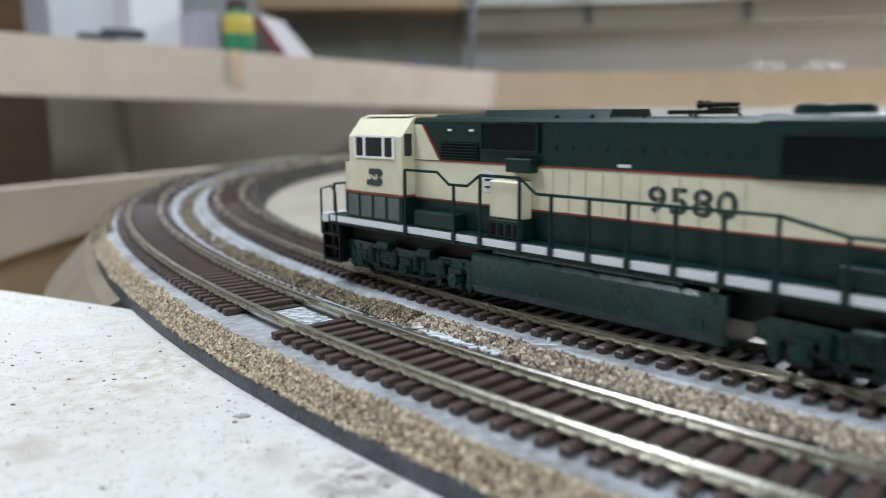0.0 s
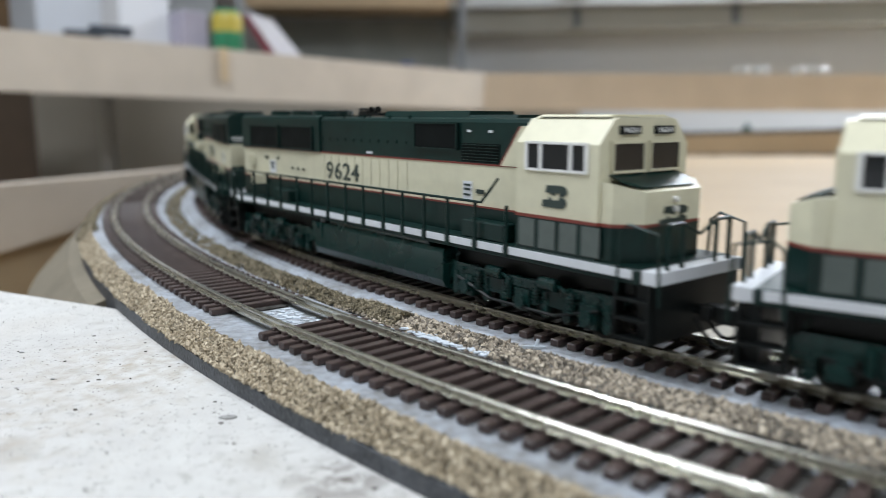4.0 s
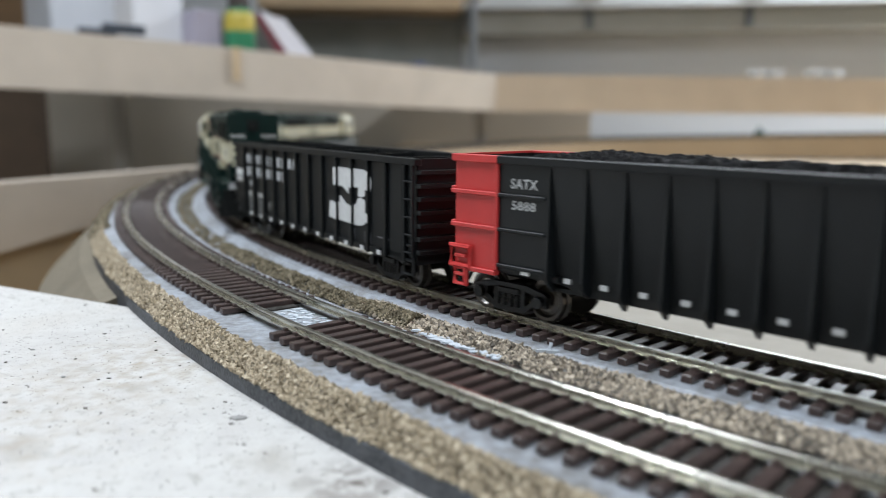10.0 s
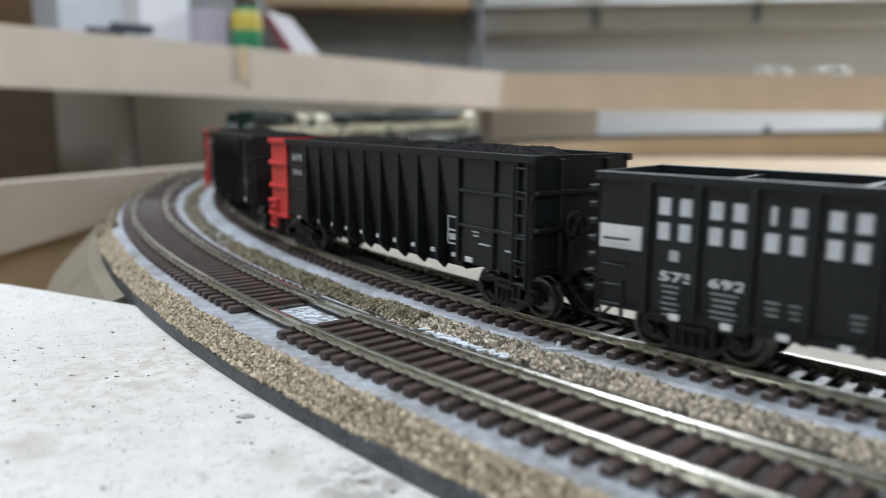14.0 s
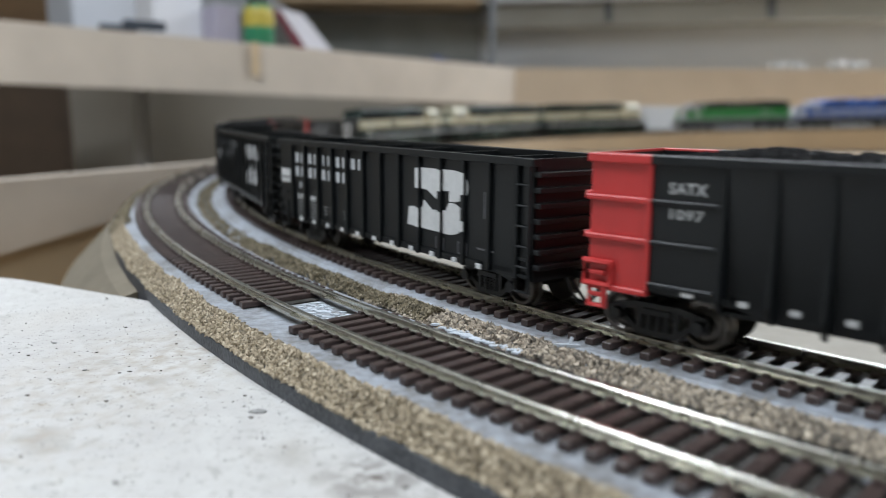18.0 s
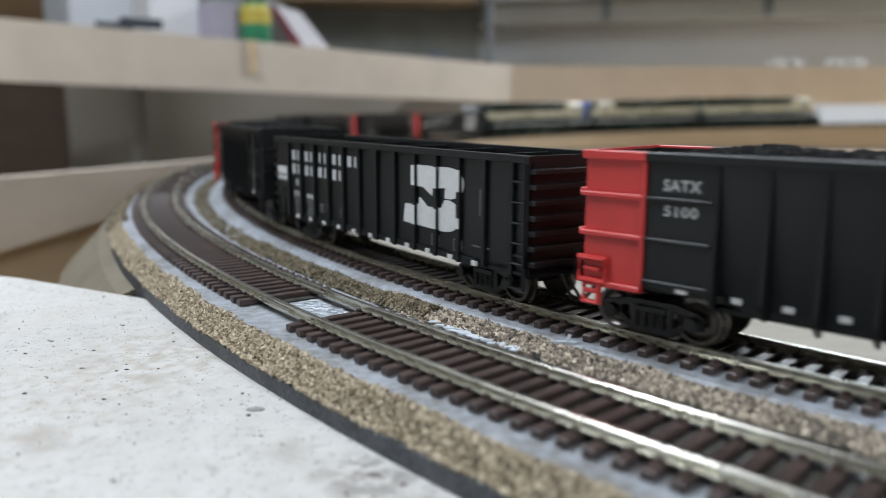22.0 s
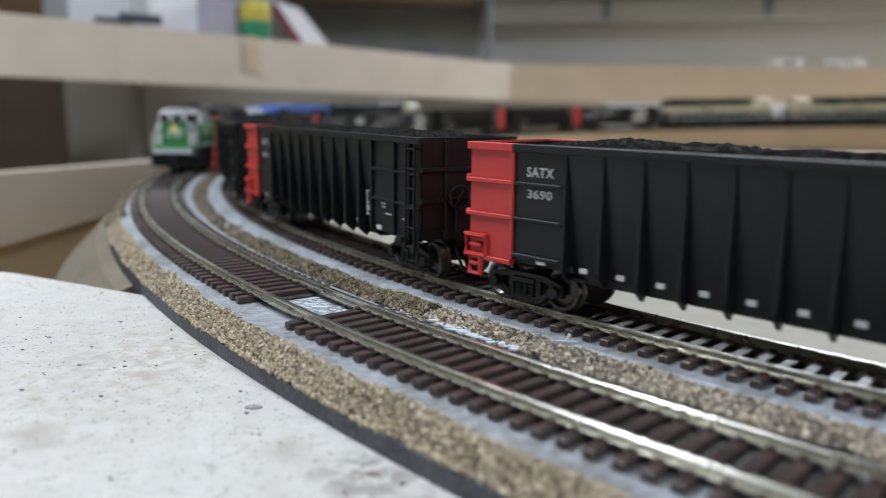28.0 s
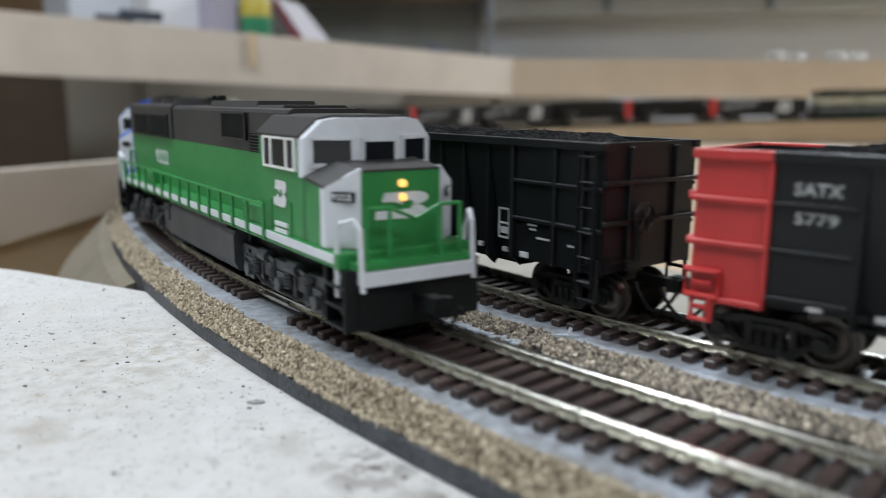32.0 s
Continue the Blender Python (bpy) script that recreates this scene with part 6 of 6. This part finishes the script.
# ---- the two trains ----
LONG_TRAIN, GREEN_TRAIN = [], []
ENGINE = "dark green and cream six-axle model locomotive"
for k, number in enumerate(("9580", "9624", "9400")):
    LONG_TRAIN.append((locomotive("cream", number, ENGINE + (" running cab last" if k == 1 else " running cab first")), 0.2355 * k, 0.2245, 0.0712, k == 1))
coal_cars = [coal_gondola()]
coal_cars += [copy_thing(coal_cars[0], Matrix()) for _ in range(8)]
at = 0.7108
for kind, number in (("B", "575547"), ("S", "5888"), ("S", "5976"), ("B", "575692"), ("B", "575495"), ("S", "1097"), ("B", "575441"),
                     ("S", "5100"), ("S", "4641"), ("S", "3690"), ("S", "6222"), ("S", "5779"), ("S", "5412")):
    if kind == "B":
        car = black_gondola(number)
    else:
        car = coal_cars.pop()
        car_marks(car, number)
    LONG_TRAIN.append((car, at if kind == "B" else at + 0.0030, 0.159 if kind == "B" else 0.161, 0.058 if kind == "B" else 0.0635, False))
    at += 0.1695 if kind == "B" else 0.1778
GREEN_TRAIN.append((locomotive("green", "9222", "bright green model locomotive with white front and lit headlights"), 0.0, 0.2245, 0.0712, False))
GREEN_TRAIN.append((locomotive("blue", "", "blue and white model locomotive behind the green one"), 0.2351, 0.2245, 0.0712, False))
GREEN_TRAIN.append((locomotive("cream", "", "dark green and cream model locomotive, third of its train"), 0.4702, 0.2245, 0.0712, True))


# ---- things on the upper deck ----
def deck_z(x):
    return 0.153 + 0.0205 * max(0.0, min(1.6, (0.13 - x) / 0.8))


def stand(name, label, category, bm, m, x, y, rz=0.0):
    ob = part(name, bm, m)
    ob.matrix_basis = pose(x, y, deck_z(x), 0, 0, rz)
    return tagged(ob, label, category)


M_CARD = mat("white_card", (0.47, 0.49, 0.53), 0.7, vary=0.08, scale=12)
M_CARD2 = mat("bright_white_card", (0.58, 0.59, 0.62), 0.6, vary=0.05, scale=12)
M_DARKTOOL = mat("dark_grey_tool", (0.035, 0.045, 0.06), 0.45, vary=0.2, scale=60)
M_LILAC = mat("lilac_card", (0.36, 0.34, 0.42), 0.7, vary=0.15, scale=30)
M_BOTTLE = mat("green_plastic", (0.03, 0.22, 0.11), 0.35, vary=0.15, scale=40)
M_YELLOW = mat("yellow_label", (0.42, 0.34, 0.05), 0.5, vary=0.15, scale=60)
M_CAP = mat("dark_brown_cap", (0.035, 0.025, 0.02), 0.45, vary=0.2)
M_MAROON = mat("maroon_cover", (0.15, 0.02, 0.035), 0.5, vary=0.2, scale=40)
M_PAPER = mat("white_paper", (0.68, 0.67, 0.72), 0.7, vary=0.06, scale=30)
M_DARKSTRIP = mat("dark_metal_strip", (0.09, 0.09, 0.09), 0.4, 0.5, vary=0.2, scale=40)
M_BLUECLOTH = mat("blue_cloth", (0.03, 0.06, 0.22), 0.85, vary=0.2, scale=200)
M_POLE = mat("grey_pole", (0.16, 0.17, 0.18), 0.5, 0.4, vary=0.1)
M_CLEAR = mat("cloudy_plastic", (0.36, 0.38, 0.39), 0.2, vary=0.1, scale=60)


def deck_things():
    crate = stand("storage_box", "white cardboard storage box on the upper deck", "box", block(-0.09, 0.09, -0.09, 0.09, 0, 0.24, 0.004), M_CARD, -0.75, 1.66, 42)
    part("lid", block(-0.094, 0.094, -0.094, 0.094, 0.21, 0.26, 0.004), M_CARD, crate)
    stand("carton", "tall bright white carton on the upper deck", "box", block(-0.045, 0.045, -0.05, 0.05, 0, 0.27, 0.003), M_CARD2, -0.545, 1.47, 40)
    bm = block(-0.020, 0.050, -0.008, 0.008, 0.014, 0.030, 0.003)
    box(bm, -0.058, -0.018, -0.006, 0.006, 0.008, 0.020)
    box(bm, -0.014, 0.0, -0.006, 0.006, 0.0, 0.016)
    box(bm, -0.056, -0.046, -0.005, 0.005, 0.0, 0.010)
    stand("hand_tool", "dark grey hand tool lying on the upper deck", "tool", bm, M_DARKTOOL, -0.548, 1.325, 42)
    stand("small_carton", "lilac card carton beside the green bottle", "box", block(-0.024, 0.024, -0.03, 0.03, 0, 0.070, 0.002), M_LILAC, -0.442, 1.45, 40)
    bottle = empty("glue_bottle", "green plastic bottle with yellow label and dark cap", "bottle")
    bottle.matrix_basis = pose(-0.372, 1.45, deck_z(-0.372), 0, 0, 0)

    def turned(rings, n=24):
        bm = bmesh.new()
        prev = None
        for r, z in rings:
            ring = [bm.verts.new((r * math.cos(2 * math.pi * i / n), r * math.sin(2 * math.pi * i / n), z)) for i in range(n)]
            if prev:
                for i in range(n):
                    bm.faces.new((prev[i], prev[(i + 1) % n], ring[(i + 1) % n], ring[i]))
            else:
                bm.faces.new(ring[::-1])
            prev = ring
        bm.faces.new(prev)
        return bm
    part("bottle_body", turned([(0.025, 0), (0.0275, 0.003), (0.0275, 0.058), (0.024, 0.072), (0.016, 0.080)]), M_BOTTLE, bottle, smooth=True)
    part("label_band", turned([(0.0279, 0.036), (0.0280, 0.037), (0.0280, 0.058), (0.0250, 0.070)]), M_YELLOW, bottle, "yellow paper label")
    part("cap", turned([(0.0200, 0.076), (0.0205, 0.078), (0.0195, 0.096), (0.012, 0.100)]), M_CAP, bottle, "dark brown cap")
    bm = bmesh.new()
    prism(bm, [(-0.052, 0.082), (-0.006, 0.070), (0.046, 0.006), (0.040, 0.0), (0.004, 0.0)], "y", -0.004, 0.004)
    book = stand("booklet", "leaning booklet with a maroon back and white pages", "book", bm, M_PAPER, -0.300, 1.53, 8)
    bm = bmesh.new()
    prism(bm, [(-0.060, 0.072), (-0.052, 0.082), (0.004, 0.0), (-0.018, 0.0)], "y", -0.005, 0.0045)
    part("spine", bm, M_MAROON, book, "maroon cover")
    stand("metal_strip", "dark metal strip lying along the deck edge", "strip", block(-0.20, 0.20, -0.012, 0.012, 0, 0.012, 0.002), M_DARKSTRIP, -0.085, 1.765, 44)
    bm = bmesh.new()
    bmesh.ops.create_icosphere(bm, subdivisions=3, radius=1.0)
    for v in bm.verts:
        k = 1 + 0.25 * noise.noise(v.co * 2.2)
        v.co = Vector((v.co.x * 0.042 * k, v.co.y * 0.026 * k, max(0.0, v.co.z * 0.020 * k)))
    stand("rag", "crumpled dark blue cloth rag on the upper deck", "rag", bm, M_BLUECLOTH, -0.055, 1.85, 30)
    stand("bracket_pole", "thin grey upright pole on the deck", "pole", block(-0.008, 0.008, -0.008, 0.008, 0, 0.9, 0.002), M_POLE, 0.075, 1.96, 0)
    for x, y in ((0.78, 1.96), (0.84, 1.99), (0.92, 1.95), (0.98, 1.97)):
        bm = turned([(0.016, 0), (0.018, 0.001), (0.022, 0.020), (0.024, 0.021), (0.023, 0.022)], 20)
        stand("plastic_cup", "small cloudy clear plastic cup on the deck", "cup", bm, M_CLEAR, x, y)["group"] = "cups on the deck"
    # under the right-hand deck, on the back board
    bm = turned([(0.012, 0), (0.014, 0.002), (0.014, 0.040), (0.006, 0.048), (0.006, 0.056)], 16)
    ob = tagged(part("paint_bottle", bm, M_BOTTLE2, None, smooth=True), "small dark green bottle on the back board", "bottle")
    ob.location = (0.88, 2.15, TABLE_Z - 0.008)


M_BOTTLE2 = mat("dark_green_glass", (0.01, 0.05, 0.045), 0.2, vary=0.2, scale=60)
deck_things()


# ---- what moves ----
# distance that the long train has gone, every half second
GONE = [-0.0004, 0.0338, 0.0685, 0.1059, 0.1449, 0.1856, 0.2284, 0.2733, 0.3173, 0.3606, 0.4031, 0.445, 0.4862, 0.5284, 0.5716, 0.6148,
        0.6552, 0.6942, 0.7358, 0.7764, 0.8143, 0.8525, 0.8909, 0.9308, 0.9707, 1.0074, 1.0421, 1.0802, 1.121, 1.1627, 1.2026, 1.2421,
        1.2828, 1.3264, 1.3744, 1.4216, 1.4696, 1.5185, 1.564, 1.6065, 1.6484, 1.6901, 1.7332, 1.7762, 1.8177, 1.8563, 1.8925, 1.927,
        1.962, 1.9959, 2.0297, 2.0597, 2.0896, 2.1196, 2.15, 2.1809, 2.2127, 2.248, 2.2864, 2.325, 2.3604, 2.3964, 2.4326, 2.4678,
        2.5018]
# place of the green engine's front, in seconds and metres along the outer track
CAME = [(0, -2.95), (14, -1.57), (17, -1.24), (20, -0.87), (22, -0.632), (24, -0.353), (26, -0.09), (27.5, 0.090), (28.5, 0.232), (29.5, 0.352), (30, 0.4115), (30.5, 0.4785), (31, 0.5410), (31.5, 0.5970), (32, 0.656)]


def glide(points, t):
    """A smooth curve through (time, value) pairs."""
    i = max(k for k in range(len(points) - 1) if points[k][0] <= t or k == 0)
    def slope(k):
        a, b = max(0, k - 1), min(len(points) - 1, k + 1)
        return (points[b][1] - points[a][1]) / (points[b][0] - points[a][0])
    (t0, v0), (t1, v1) = points[i], points[i + 1]
    h, u = t1 - t0, (t - t0) / (t1 - t0)
    return ((2 * u ** 3 - 3 * u * u + 1) * v0 + (u ** 3 - 2 * u * u + u) * h * slope(i)
            + (3 * u * u - 2 * u ** 3) * v1 + (u ** 3 - u * u) * h * slope(i + 1))


def ride(front, length, reach, r, sense, turned):
    """Pose of a vehicle whose front end is at s = front; sense -1: it runs away from the viewer. reach: bogie centres from the middle."""
    mid = front - sense * length / 2
    a = on_track(mid + sense * reach, r)[0]
    b = on_track(mid - sense * reach, r)[0]
    a.z, b.z = climb(mid + sense * reach), climb(mid - sense * reach)
    if turned:
        a, b = b, a
    d = a - b
    c = (a + b) / 2
    return pose(c.x, c.y, c.z, 0, -math.degrees(math.asin(d.z / d.length)), math.degrees(math.atan2(d.y, d.x)))


def motions():
    gone = [(0.5 * i, v) for i, v in enumerate(GONE)]
    steps = [0.5 * i for i in range(65)]
    for ob, off, length, reach, turned in LONG_TRAIN:
        walk(ob, [(t, ride(0.5218 + off - glide(gone, t), length, reach, R_IN, -1, turned)) for t in steps])
    for ob, off, length, reach, turned in GREEN_TRAIN:
        walk(ob, [(t, ride(glide(CAME, t) - off, length, reach, R_OUT, 1, turned)) for t in steps])


motions()
